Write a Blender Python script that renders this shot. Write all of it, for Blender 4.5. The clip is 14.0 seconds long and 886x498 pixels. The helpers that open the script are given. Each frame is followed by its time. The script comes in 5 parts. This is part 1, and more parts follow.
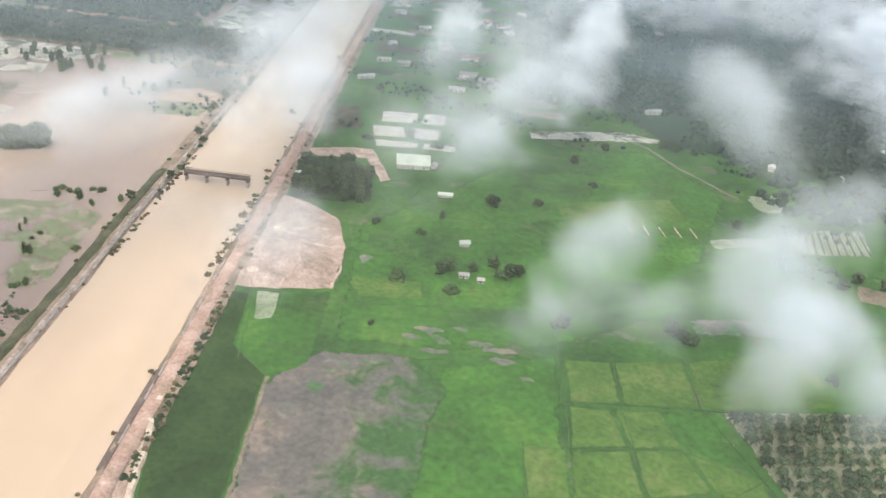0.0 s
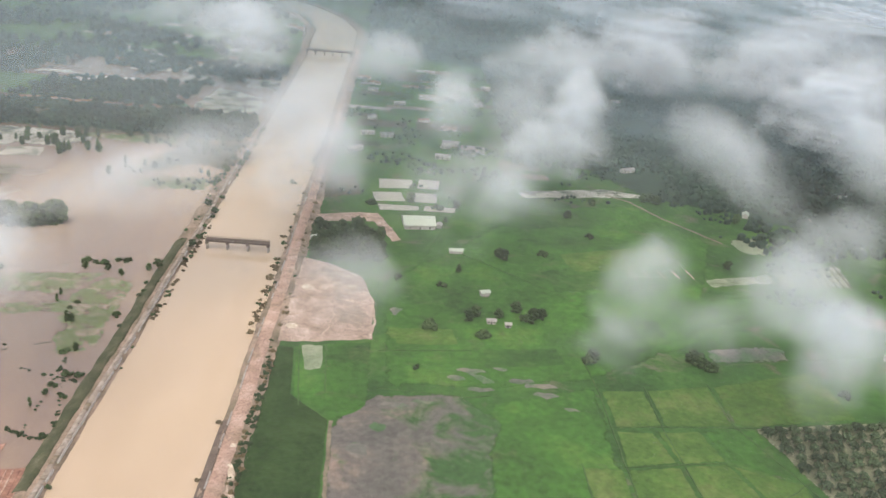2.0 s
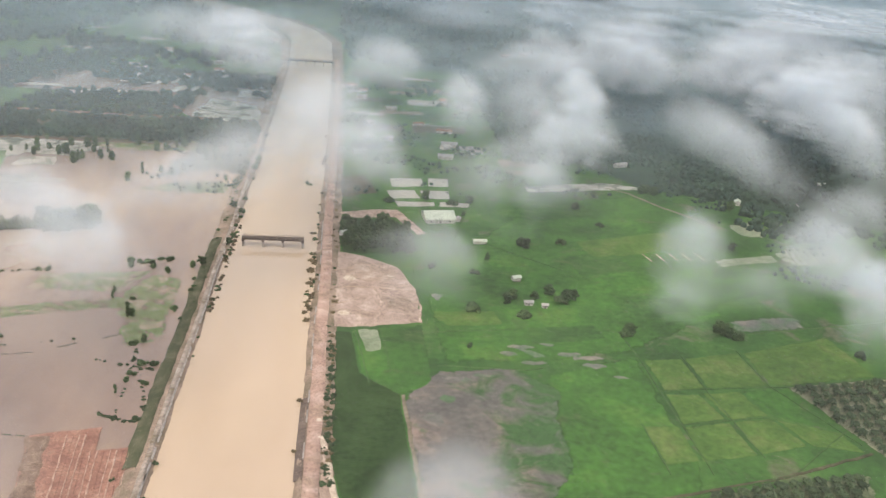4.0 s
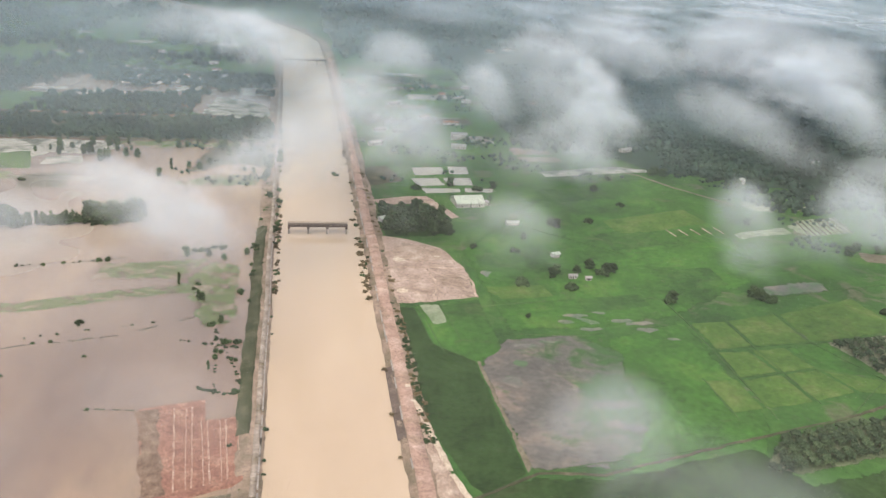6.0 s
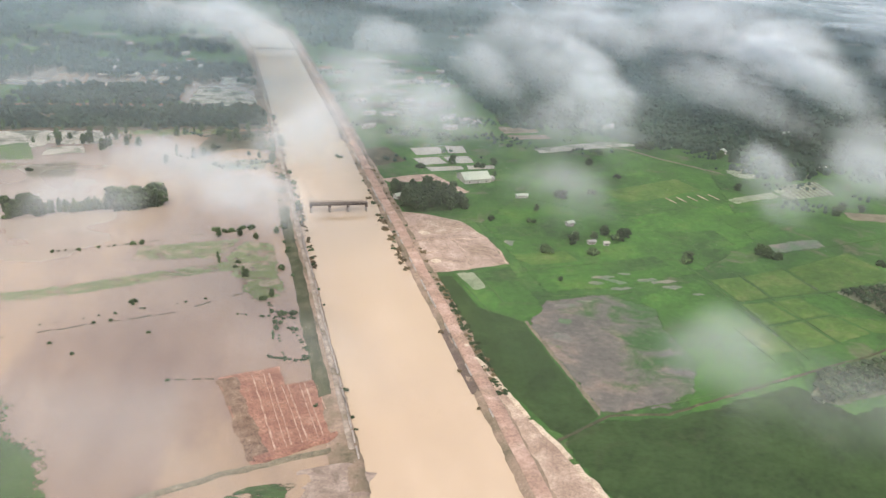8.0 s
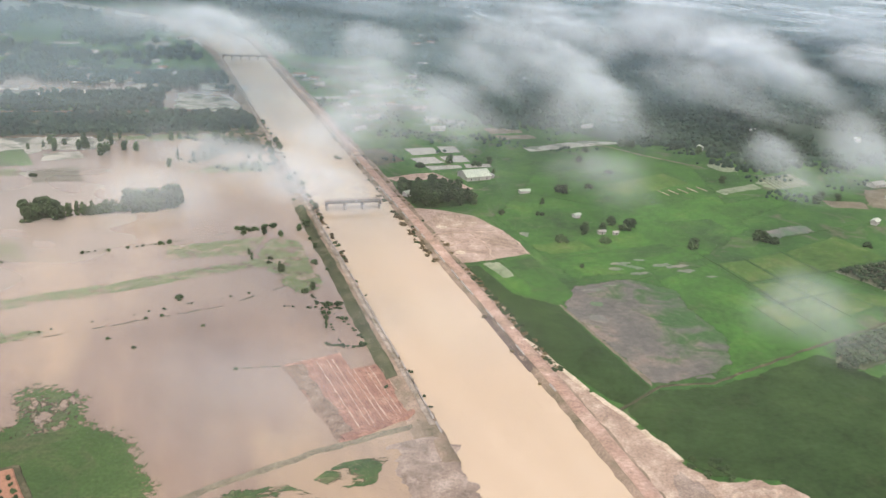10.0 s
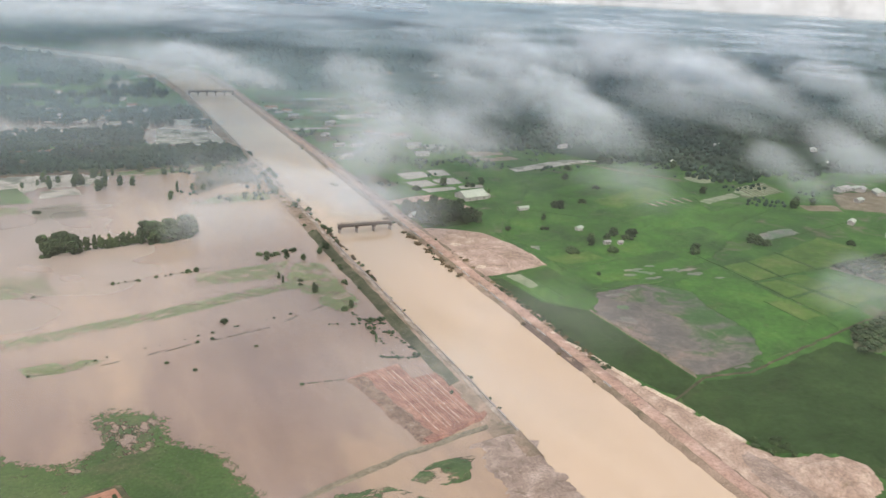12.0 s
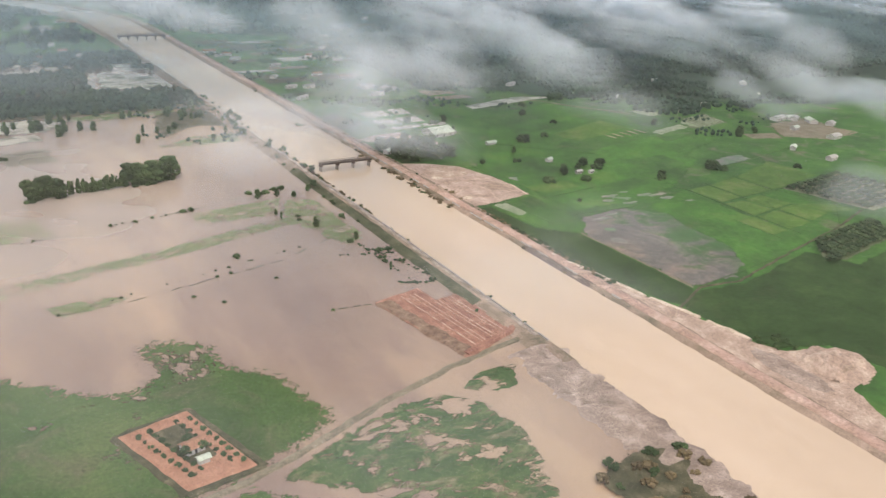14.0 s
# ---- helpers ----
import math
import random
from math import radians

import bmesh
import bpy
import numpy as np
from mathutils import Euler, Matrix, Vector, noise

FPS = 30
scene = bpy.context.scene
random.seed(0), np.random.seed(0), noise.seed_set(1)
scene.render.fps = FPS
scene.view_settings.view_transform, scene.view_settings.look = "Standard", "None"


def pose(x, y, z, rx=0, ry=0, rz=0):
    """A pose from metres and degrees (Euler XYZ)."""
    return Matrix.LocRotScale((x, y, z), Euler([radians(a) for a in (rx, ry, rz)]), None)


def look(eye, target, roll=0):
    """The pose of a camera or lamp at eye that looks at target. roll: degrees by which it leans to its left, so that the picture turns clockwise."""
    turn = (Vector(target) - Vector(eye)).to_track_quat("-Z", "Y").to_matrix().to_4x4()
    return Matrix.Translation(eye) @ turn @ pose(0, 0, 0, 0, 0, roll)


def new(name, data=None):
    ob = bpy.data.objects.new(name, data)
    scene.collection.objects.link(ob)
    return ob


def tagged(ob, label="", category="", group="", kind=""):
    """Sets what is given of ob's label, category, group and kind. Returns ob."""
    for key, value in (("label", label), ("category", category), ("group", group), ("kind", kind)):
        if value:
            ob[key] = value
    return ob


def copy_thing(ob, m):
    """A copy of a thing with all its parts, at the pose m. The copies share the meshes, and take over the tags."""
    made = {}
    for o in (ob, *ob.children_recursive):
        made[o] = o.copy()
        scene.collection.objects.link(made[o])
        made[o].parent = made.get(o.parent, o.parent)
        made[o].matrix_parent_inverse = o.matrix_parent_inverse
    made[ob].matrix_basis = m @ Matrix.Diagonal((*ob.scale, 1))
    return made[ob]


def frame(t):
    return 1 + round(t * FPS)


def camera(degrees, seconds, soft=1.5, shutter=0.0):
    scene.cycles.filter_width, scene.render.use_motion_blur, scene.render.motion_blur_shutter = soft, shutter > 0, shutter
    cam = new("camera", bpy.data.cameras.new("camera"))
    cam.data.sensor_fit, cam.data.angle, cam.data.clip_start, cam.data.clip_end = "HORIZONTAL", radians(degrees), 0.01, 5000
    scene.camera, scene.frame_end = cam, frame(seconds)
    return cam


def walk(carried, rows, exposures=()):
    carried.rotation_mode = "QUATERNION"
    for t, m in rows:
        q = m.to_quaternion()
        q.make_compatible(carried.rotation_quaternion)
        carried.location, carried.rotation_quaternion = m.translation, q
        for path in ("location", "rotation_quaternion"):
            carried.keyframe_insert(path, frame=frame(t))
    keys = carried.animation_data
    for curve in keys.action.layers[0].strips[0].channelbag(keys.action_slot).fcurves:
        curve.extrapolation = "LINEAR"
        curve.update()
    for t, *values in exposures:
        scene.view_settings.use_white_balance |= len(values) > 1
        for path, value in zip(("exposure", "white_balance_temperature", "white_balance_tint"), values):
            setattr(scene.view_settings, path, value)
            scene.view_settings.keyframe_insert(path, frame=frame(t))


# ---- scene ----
from mathutils.geometry import delaunay_2d_cdt

cam = camera(54.8, 14.0, soft=1.45)
PLAN = 0.88  # plan numbers times this give metres
PATH = [
    (0, (-0.024, 0.222, 306.555), (-0.0595, 1.9668, 305.5785), 6.46),
    (0.5, (-15.355, -10.67, 303.881), (-15.3573, -8.9008, 302.9481), 6.18),
    (1, (-31.259, -21.276, 301.175), (-31.227, -19.479, 300.297), 6.05),
    (1.5, (-47.682, -31.542, 298.447), (-47.6131, -29.7242, 297.6161), 5.52),
    (2, (-64.573, -41.42, 295.707), (-64.4721, -39.5867, 294.9138), 5.39),
    (2.5, (-81.883, -50.866, 292.961), (-81.7545, -49.0273, 292.1845), 5.23),
    (3, (-99.566, -59.84, 290.217), (-99.406, -57.999, 289.4522), 5.13),
    (5.5, (-192.117, -96.562, 276.735), (-191.8122, -94.7312, 275.99), 4.27),
    (6, (-211.198, -102.125, 274.119), (-210.8734, -100.2964, 273.3773), 4.06),
    (6.5, (-230.397, -107.065, 271.538), (-230.0416, -105.2463, 270.7847), 4.05),
    (7, (-249.686, -111.377, 268.994), (-249.2817, -109.5707, 268.2366), 4.07),
    (7.5, (-269.041, -115.063, 266.488), (-268.5959, -113.2645, 265.7357), 3.62),
    (8, (-288.44, -118.128, 264.022), (-287.9718, -116.3347, 263.2713), 3.53),
    (10.5, (-385.525, -124.637, 252.264), (-384.8652, -122.8825, 251.5653), 3.34),
    (11, (-404.877, -124.338, 250.015), (-404.1836, -122.5823, 249.3532), 2.73),
    (11.5, (-424.192, -123.58, 247.793), (-423.4649, -121.8276, 247.1611), 2.67),
    (12, (-443.469, -122.405, 245.594), (-442.6968, -120.6748, 244.9542), 2.54),
    (12.5, (-462.707, -120.859, 243.413), (-461.8808, -119.1609, 242.7544), 2.37),
    (13, (-481.91, -118.991, 241.245), (-481.0313, -117.3257, 240.5711), 2.34),
    (13.5, (-501.084, -116.857, 239.083), (-500.1612, -115.2279, 238.379), 2.24),
    (14, (-520.237, -114.514, 236.92), (-519.2799, -112.9233, 236.1771), 2.8),
]
walk(cam, [(t, look(Vector(eye) * PLAN, Vector(target) * PLAN, roll)) for t, eye, target, roll in PATH],
     [(0, 0.38, 6950, 9), (0.5, 0.35, 6950, 9), (1.5, 0.2, 7100, 10), (2.5, 0.02, 7300, 12), (3, 0.06, 7300, 12), (5.5, 0.1, 7220, 11), (8, 0.17, 7220, 11),
      (10.5, 0.16, 7140, 11), (11, 0.14, 7090, 11), (11.5, -0.05, 7090, 11), (12.5, 0.04, 7180, 12), (14, 0.05, 7190, 12)])

# ---- world, sun and exposure ----
SUN_ELEV, SUN_ROT = radians(58), radians(200)
world = bpy.data.worlds.new("world")
scene.world = world
world.use_nodes = True
wn = world.node_tree.nodes
sky = wn.new("ShaderNodeTexSky")
sky.sky_type = "NISHITA"
sky.sun_disc = False
sky.sun_elevation, sky.sun_rotation = SUN_ELEV, SUN_ROT
sky.altitude, sky.air_density, sky.dust_density, sky.ozone_density = 200, 1.0, 4.0, 0.6
wn["Background"].inputs["Strength"].default_value = 0.15
veil = wn.new("ShaderNodeMix")  # an even white overcast veils the blue
veil.data_type, veil.blend_type, veil.inputs[0].default_value = "RGBA", "ADD", 1.0
veil.inputs[7].default_value = (2.1, 2.0, 1.85, 1)
world.node_tree.links.new(sky.outputs[0], veil.inputs[6])
world.node_tree.links.new(veil.outputs[2], wn["Background"].inputs["Color"])
sun_data = bpy.data.lights.new("sun", "SUN")
sun_data.energy, sun_data.angle, sun_data.color = 1.75, radians(40), (1.0, 0.95, 0.88)
sun = new("sun", sun_data)
sun.matrix_world = look((0, 0, 900), (0 - math.sin(SUN_ROT) * math.cos(SUN_ELEV), 0 - math.cos(SUN_ROT) * math.cos(SUN_ELEV), 900 - math.sin(SUN_ELEV)))
scene.cycles.transparent_max_bounces = 120


# ---- materials ----
def ramp(nt, fac, stops):
    r = nt.nodes.new("ShaderNodeValToRGB")
    while len(r.color_ramp.elements) < len(stops):
        r.color_ramp.elements.new(0.5)
    for e, (p, c) in zip(r.color_ramp.elements, stops):
        e.position, e.color = p, (*c, 1) if len(c) == 3 else c
    nt.links.new(fac, r.inputs[0])
    return r.outputs[0]


def noise_tex(nt, vec, scale, detail=4.0, rough=0.55, distort=0.0):
    n = nt.nodes.new("ShaderNodeTexNoise")
    n.inputs["Scale"].default_value, n.inputs["Detail"].default_value = scale, detail
    n.inputs["Roughness"].default_value, n.inputs["Distortion"].default_value = rough, distort
    nt.links.new(vec, n.inputs["Vector"])
    return n.outputs[0]


def mix(nt, fac, a, b, mode="MIX"):
    m = nt.nodes.new("ShaderNodeMix")
    m.data_type, m.blend_type = "RGBA", mode
    for sock, v in ((m.inputs[0], fac), (m.inputs[6], a), (m.inputs[7], b)):
        if isinstance(v, (int, float)):
            sock.default_value = v
        elif isinstance(v, tuple):
            sock.default_value = (*v, 1)
        else:
            nt.links.new(v, sock)
    return m.outputs[2]


# ground covers whose edge thins out into what lies round them
SOFT = {"bright_rice_green", "yellow_green_rice", "dark_green_crop", "pale_green_stubble", "wet_grey_paddy", "grey_puddle_mud", "deep_green_rice", "pinkish_bare_soil", "pink_levelled_soil",
        "sandy_rubble", "pale_orchard_floor", "weedy_orchard_floor", "pale_reedy_pool", "muddy_track", "half_drowned_grass", "flooded_green_field", "drowned_row_crop", "brown_scrub", "pale_pond_water", "wood_floor_growth", "pale_crust"}


def surface(name, stops, large=0.02, small=0.4, rough=0.9, bump=0.3, bump_dist=0.3, rows=None, spec=0.3, patch=None, fade=None, vary=0.0, stretch=None, grain=0.3, thin=None):
    """A ground or plain surface: a large-scale colour ramp, fine grain over it, optional rows (angle, period, strength, colour)
    and an optional second colour in patches (colour, scale, low, high)."""
    m = bpy.data.materials.new(name)
    m.use_nodes = True
    nt = m.node_tree
    b = nt.nodes["Principled BSDF"]
    tc = nt.nodes.new("ShaderNodeTexCoord").outputs["Object"]
    vec = tc
    if stretch:
        mp = nt.nodes.new("ShaderNodeMapping")
        mp.inputs["Rotation"].default_value = (0, 0, radians(stretch[0]))
        mp.inputs["Scale"].default_value = (1, stretch[1], 1)
        nt.links.new(tc, mp.inputs["Vector"])
        vec = mp.outputs[0]
    col = ramp(nt, noise_tex(nt, vec, large, 6, 0.6), stops)
    fine = noise_tex(nt, tc, small, 6, 0.65)
    shade = ramp(nt, fine, [(0.25, (1 - grain,) * 3), (0.75, (1 + grain * 0.7,) * 3)])
    if patch:
        pc, ps, lo, hi = patch
        blot = noise_tex(nt, vec, ps, 7, 0.62, 0.6)
        if fade:  # the patches close up towards one side: (start x, end x)
            sep = nt.nodes.new("ShaderNodeSeparateXYZ")
            nt.links.new(tc, sep.inputs[0])
            rng_ = nt.nodes.new("ShaderNodeMapRange")
            rng_.inputs[1].default_value, rng_.inputs[2].default_value = fade[0] * PLAN, fade[1] * PLAN
            rng_.inputs[3].default_value, rng_.inputs[4].default_value = -0.12, 0.32
            nt.links.new(sep.outputs[0], rng_.inputs[0])
            plus = nt.nodes.new("ShaderNodeMath")
            nt.links.new(blot, plus.inputs[0])
            nt.links.new(rng_.outputs[0], plus.inputs[1])
            blot = plus.outputs[0]
        fac = ramp(nt, blot, [(lo, (0, 0, 0)), (hi, (1, 1, 1))])
        col = mix(nt, fac, col, pc)
    if rows:
        ang, period, strength, rc = rows
        mp = nt.nodes.new("ShaderNodeMapping")
        mp.inputs["Rotation"].default_value = (0, 0, radians(ang))
        nt.links.new(tc, mp.inputs["Vector"])
        wv = nt.nodes.new("ShaderNodeTexWave")
        wv.inputs["Scale"].default_value = 0.314 / period * 1.0
        wv.inputs["Distortion"].default_value, wv.inputs["Detail"].default_value, wv.inputs["Detail Scale"].default_value = 1.2, 3, 0.6
        nt.links.new(mp.outputs[0], wv.inputs["Vector"])
        fac = ramp(nt, wv.outputs[1], [(0.45, (0, 0, 0)), (0.8, (strength,) * 3)])
        col = mix(nt, fac, col, rc)
    col = mix(nt, 1.0, col, shade, "MULTIPLY")
    if vary:
        oi = nt.nodes.new("ShaderNodeObjectInfo")
        v = ramp(nt, oi.outputs["Random"], [(0.0, (1 - vary,) * 3), (1.0, (1 + vary, 1 + vary * 0.8, 1 + vary * 0.4))])
        col = mix(nt, 1.0, col, v, "MULTIPLY")
    nt.links.new(col, b.inputs["Base Color"])
    gaps = None
    if name in SOFT:
        cov = nt.nodes.new("ShaderNodeAttribute")
        cov.attribute_name = "cover"
        rough_edge = nt.nodes.new("ShaderNodeMath")
        rough_edge.operation = "MULTIPLY_ADD"
        nt.links.new(noise_tex(nt, tc, 0.2, 9, 0.8), rough_edge.inputs[0])
        rough_edge.inputs[1].default_value = 3.0
        nt.links.new(cov.outputs["Fac"], rough_edge.inputs[2])
        gaps_range = nt.nodes.new("ShaderNodeMapRange")
        gaps_range.inputs[1].default_value, gaps_range.inputs[2].default_value = 1.94, 2.06
        nt.links.new(rough_edge.outputs[0], gaps_range.inputs[0])
        gaps = gaps_range.outputs[0]
        nt.links.new(gaps, b.inputs["Alpha"])
    if thin:  # the cover breaks up and lets the water below show: (scale, low, high)
        holes = ramp(nt, noise_tex(nt, vec, thin[0], 11, 0.74, 0.3), [(0.5 * (thin[1] + thin[2]) - 0.02, (1, 1, 1)), (0.5 * (thin[1] + thin[2]) + 0.02, (0, 0, 0))])
        if gaps:
            holes = mix(nt, 1.0, holes, gaps, "MULTIPLY")
        nt.links.new(holes, b.inputs["Alpha"])
    b.inputs["Roughness"].default_value = rough
    b.inputs["Specular IOR Level"].default_value = spec
    if bump:
        bp = nt.nodes.new("ShaderNodeBump")
        bp.inputs["Strength"].default_value, bp.inputs["Distance"].default_value = bump, bump_dist
        nt.links.new(fine, bp.inputs["Height"])
        nt.links.new(bp.outputs[0], b.inputs["Normal"])
    return m


def water_mat(name, stops, large, rough, ripple, spec=0.5):
    m = surface(name, stops, large=large, small=0.12, rough=rough, bump=ripple, bump_dist=0.1, spec=spec, stretch=(4, 0.3), grain=0.03)
    return m


def cloud_mat(name, dense, fine, least, tone, detail=7, long=1.0, twist=0.5, torn=0.0):
    """Vapour on thin sheets: the mesh gives how thick it is, noise tears it into wisps (torn) or only mottles it."""
    m = bpy.data.materials.new(name)
    m.use_nodes = True
    nt = m.node_tree
    for n in list(nt.nodes):
        nt.nodes.remove(n)

    def math_node(op, a, b, c=None, clamp=False):
        q = nt.nodes.new("ShaderNodeMath")
        q.operation, q.use_clamp = op, clamp
        for sock, v in zip(q.inputs, (a, b, c)):
            if isinstance(v, (int, float)):
                sock.default_value = v
            elif v is not None:
                nt.links.new(v, sock)
        return q.outputs[0]

    out = nt.nodes.new("ShaderNodeOutputMaterial")
    tc = nt.nodes.new("ShaderNodeTexCoord").outputs["Object"]
    at = nt.nodes.new("ShaderNodeAttribute")
    at.attribute_name = "dens"
    mp = nt.nodes.new("ShaderNodeMapping")  # wisps drawn out along the wind
    mp.inputs["Rotation"].default_value = (0, 0, radians(20))
    mp.inputs["Scale"].default_value = (1, long, 1)
    nt.links.new(tc, mp.inputs["Vector"])
    grain = noise_tex(nt, mp.outputs[0], fine, detail, 0.6, twist)
    if torn:
        power = nt.nodes.new("ShaderNodeAttribute")
        power.attribute_name = "power"
        body = math_node("MULTIPLY_ADD", grain, torn, math_node("SUBTRACT", at.outputs["Fac"], 0.5 * torn + 0.16))
        body = math_node("MULTIPLY", body, 1.15, None, True)
        body = math_node("MULTIPLY", math_node("MULTIPLY", body, body), math_node("SUBTRACT", 3.0, math_node("MULTIPLY", body, 2.0)))
        alpha = math_node("MULTIPLY", math_node("MULTIPLY", body, power.outputs["Fac"]), dense, None, True)
    else:
        n = ramp(nt, grain, [(0.3, (least,) * 3), (0.7, (1, 1, 1))])
        alpha = math_node("MULTIPLY", math_node("MULTIPLY", at.outputs["Fac"], n), dense, None, True)
    dif = nt.nodes.new("ShaderNodeBsdfDiffuse")
    dif.inputs["Color"].default_value = (*tone, 1)
    tl = nt.nodes.new("ShaderNodeBsdfTranslucent")
    tl.inputs["Color"].default_value = (*tone, 1)
    both = nt.nodes.new("ShaderNodeMixShader")
    both.inputs[0].default_value = 0.35
    nt.links.new(dif.outputs[0], both.inputs[1])
    nt.links.new(tl.outputs[0], both.inputs[2])
    tr = nt.nodes.new("ShaderNodeBsdfTransparent")
    ms = nt.nodes.new("ShaderNodeMixShader")
    nt.links.new(alpha, ms.inputs[0])
    nt.links.new(tr.outputs[0], ms.inputs[1])
    nt.links.new(both.outputs[0], ms.inputs[2])
    nt.links.new(ms.outputs[0], out.inputs["Surface"])
    return m


M_GROUND = surface("mixed_green_ground", [(0.32, (0.032, 0.085, 0.024)), (0.5, (0.044, 0.126, 0.028)), (0.66, (0.072, 0.16, 0.038))], 0.02, 0.25,
                   patch=((0.13, 0.13, 0.09), 0.03, 0.56, 0.70))
M_RICE = surface("bright_rice_green", [(0.30, (0.031, 0.08, 0.022)), (0.44, (0.045, 0.126, 0.026)), (0.56, (0.053, 0.156, 0.028)), (0.70, (0.09, 0.185, 0.038))], 0.018, 0.25,
                 patch=((0.085, 0.13, 0.05), 0.05, 0.58, 0.74), grain=0.35)
M_RICE_Y = surface("yellow_green_rice", [(0.3, (0.055, 0.125, 0.027)), (0.5, (0.078, 0.158, 0.034)), (0.68, (0.12, 0.175, 0.055))], 0.05, 0.35, grain=0.35)
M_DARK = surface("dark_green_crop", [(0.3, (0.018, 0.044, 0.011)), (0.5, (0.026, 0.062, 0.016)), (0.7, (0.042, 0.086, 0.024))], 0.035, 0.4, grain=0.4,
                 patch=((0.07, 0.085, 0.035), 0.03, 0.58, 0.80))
M_PALE = surface("pale_green_stubble", [(0.3, (0.15, 0.20, 0.12)), (0.5, (0.22, 0.27, 0.18)), (0.7, (0.30, 0.33, 0.25))], 0.08, 0.6, grain=0.35)
M_PADDY_WET = surface("wet_grey_paddy", [(0.36, (0.105, 0.105, 0.095)), (0.47, (0.135, 0.128, 0.118)), (0.56, (0.165, 0.145, 0.13)), (0.66, (0.25, 0.195, 0.165))], 0.045, 0.3, rough=0.6,
                      patch=((0.042, 0.11, 0.032), 0.045, 0.48, 0.64), fade=(-80, 42), spec=0.3, grain=0.35)
M_PUDDLE = surface("grey_puddle_mud", [(0.32, (0.10, 0.105, 0.09)), (0.5, (0.135, 0.13, 0.115)), (0.66, (0.22, 0.185, 0.155))], 0.07, 0.35, rough=0.4,
                   patch=((0.05, 0.12, 0.04), 0.06, 0.46, 0.60), spec=0.5, grain=0.35)
M_RICE_D = surface("deep_green_rice", [(0.30, (0.03, 0.082, 0.022)), (0.5, (0.043, 0.12, 0.027)), (0.70, (0.07, 0.158, 0.036))], 0.03, 0.25, grain=0.35,
                   patch=((0.075, 0.14, 0.045), 0.04, 0.52, 0.72))
M_SAND = surface("pinkish_bare_soil", [(0.3, (0.30, 0.22, 0.18)), (0.5, (0.42, 0.32, 0.265)), (0.68, (0.58, 0.46, 0.39))], 0.08, 0.5, bump_dist=0.8, grain=0.4,
                 patch=((0.22, 0.165, 0.125), 0.09, 0.52, 0.68))
M_LOT = surface("pink_levelled_soil", [(0.3, (0.32, 0.24, 0.205)), (0.5, (0.41, 0.315, 0.27)), (0.68, (0.52, 0.415, 0.36))], 0.06, 0.5, bump_dist=0.6, grain=0.4,
                patch=((0.25, 0.19, 0.15), 0.045, 0.52, 0.68))
M_RUBBLE = surface("sandy_rubble", [(0.3, (0.29, 0.215, 0.175)), (0.5, (0.40, 0.305, 0.25)), (0.66, (0.52, 0.42, 0.35))], 0.1, 0.7, bump=0.6, bump_dist=0.8, grain=0.4,
                   patch=((0.22, 0.175, 0.13), 0.09, 0.58, 0.74))
M_ORCHARD = surface("pale_orchard_floor", [(0.3, (0.15, 0.17, 0.10)), (0.5, (0.22, 0.235, 0.155)), (0.7, (0.30, 0.30, 0.22))], 0.1, 0.8, grain=0.4)
M_PALM_FLOOR = surface("weedy_orchard_floor", [(0.3, (0.07, 0.10, 0.05)), (0.5, (0.105, 0.135, 0.075)), (0.7, (0.16, 0.18, 0.115))], 0.1, 0.8, grain=0.4)
M_BUND = surface("grassy_bund", [(0.3, (0.045, 0.10, 0.032)), (0.6, (0.065, 0.13, 0.042)), (0.75, (0.11, 0.15, 0.065))], 0.1, 0.8, grain=0.4)
M_REED = surface("pale_reedy_pool", [(0.3, (0.30, 0.30, 0.25)), (0.5, (0.42, 0.415, 0.36)), (0.7, (0.54, 0.53, 0.46))], 0.03, 0.4, rough=0.4, grain=0.3, patch=((0.055, 0.075, 0.045), 0.05, 0.48, 0.60))
M_DEBRIS = surface("grey_brown_bank_debris", [(0.32, (0.22, 0.175, 0.15)), (0.5, (0.31, 0.25, 0.215)), (0.68, (0.43, 0.355, 0.31))], 0.1, 0.9, bump=0.6, bump_dist=0.8, grain=0.4,
                   patch=((0.20, 0.155, 0.13), 0.12, 0.54, 0.70))
M_BANK = surface("grassy_mud_bank", [(0.3, (0.12, 0.11, 0.07)), (0.5, (0.25, 0.195, 0.15)), (0.7, (0.38, 0.29, 0.235))], 0.06, 0.7, bump_dist=0.8)
M_ROAD_RED = surface("red_laterite_road", [(0.3, (0.34, 0.225, 0.185)), (0.5, (0.43, 0.30, 0.25)), (0.7, (0.54, 0.41, 0.35))], 0.07, 0.6, grain=0.4, patch=((0.30, 0.22, 0.17), 0.06, 0.52, 0.66))
M_ROAD_GREY = surface("pale_concrete_road", [(0.3, (0.24, 0.205, 0.175)), (0.5, (0.33, 0.285, 0.245)), (0.68, (0.46, 0.40, 0.355))], 0.09, 0.6, grain=0.4, patch=((0.16, 0.13, 0.09), 0.08, 0.56, 0.66))
M_TRACK = surface("muddy_track", [(0.3, (0.15, 0.135, 0.095)), (0.6, (0.22, 0.195, 0.145)), (0.75, (0.30, 0.265, 0.21))], 0.08, 0.6, grain=0.4)
M_PLOUGH = surface("ploughed_red_earth", [(0.3, (0.23, 0.115, 0.088)), (0.55, (0.315, 0.17, 0.13)), (0.75, (0.41, 0.26, 0.205))], 0.12, 0.8, bump_dist=0.6, grain=0.5)
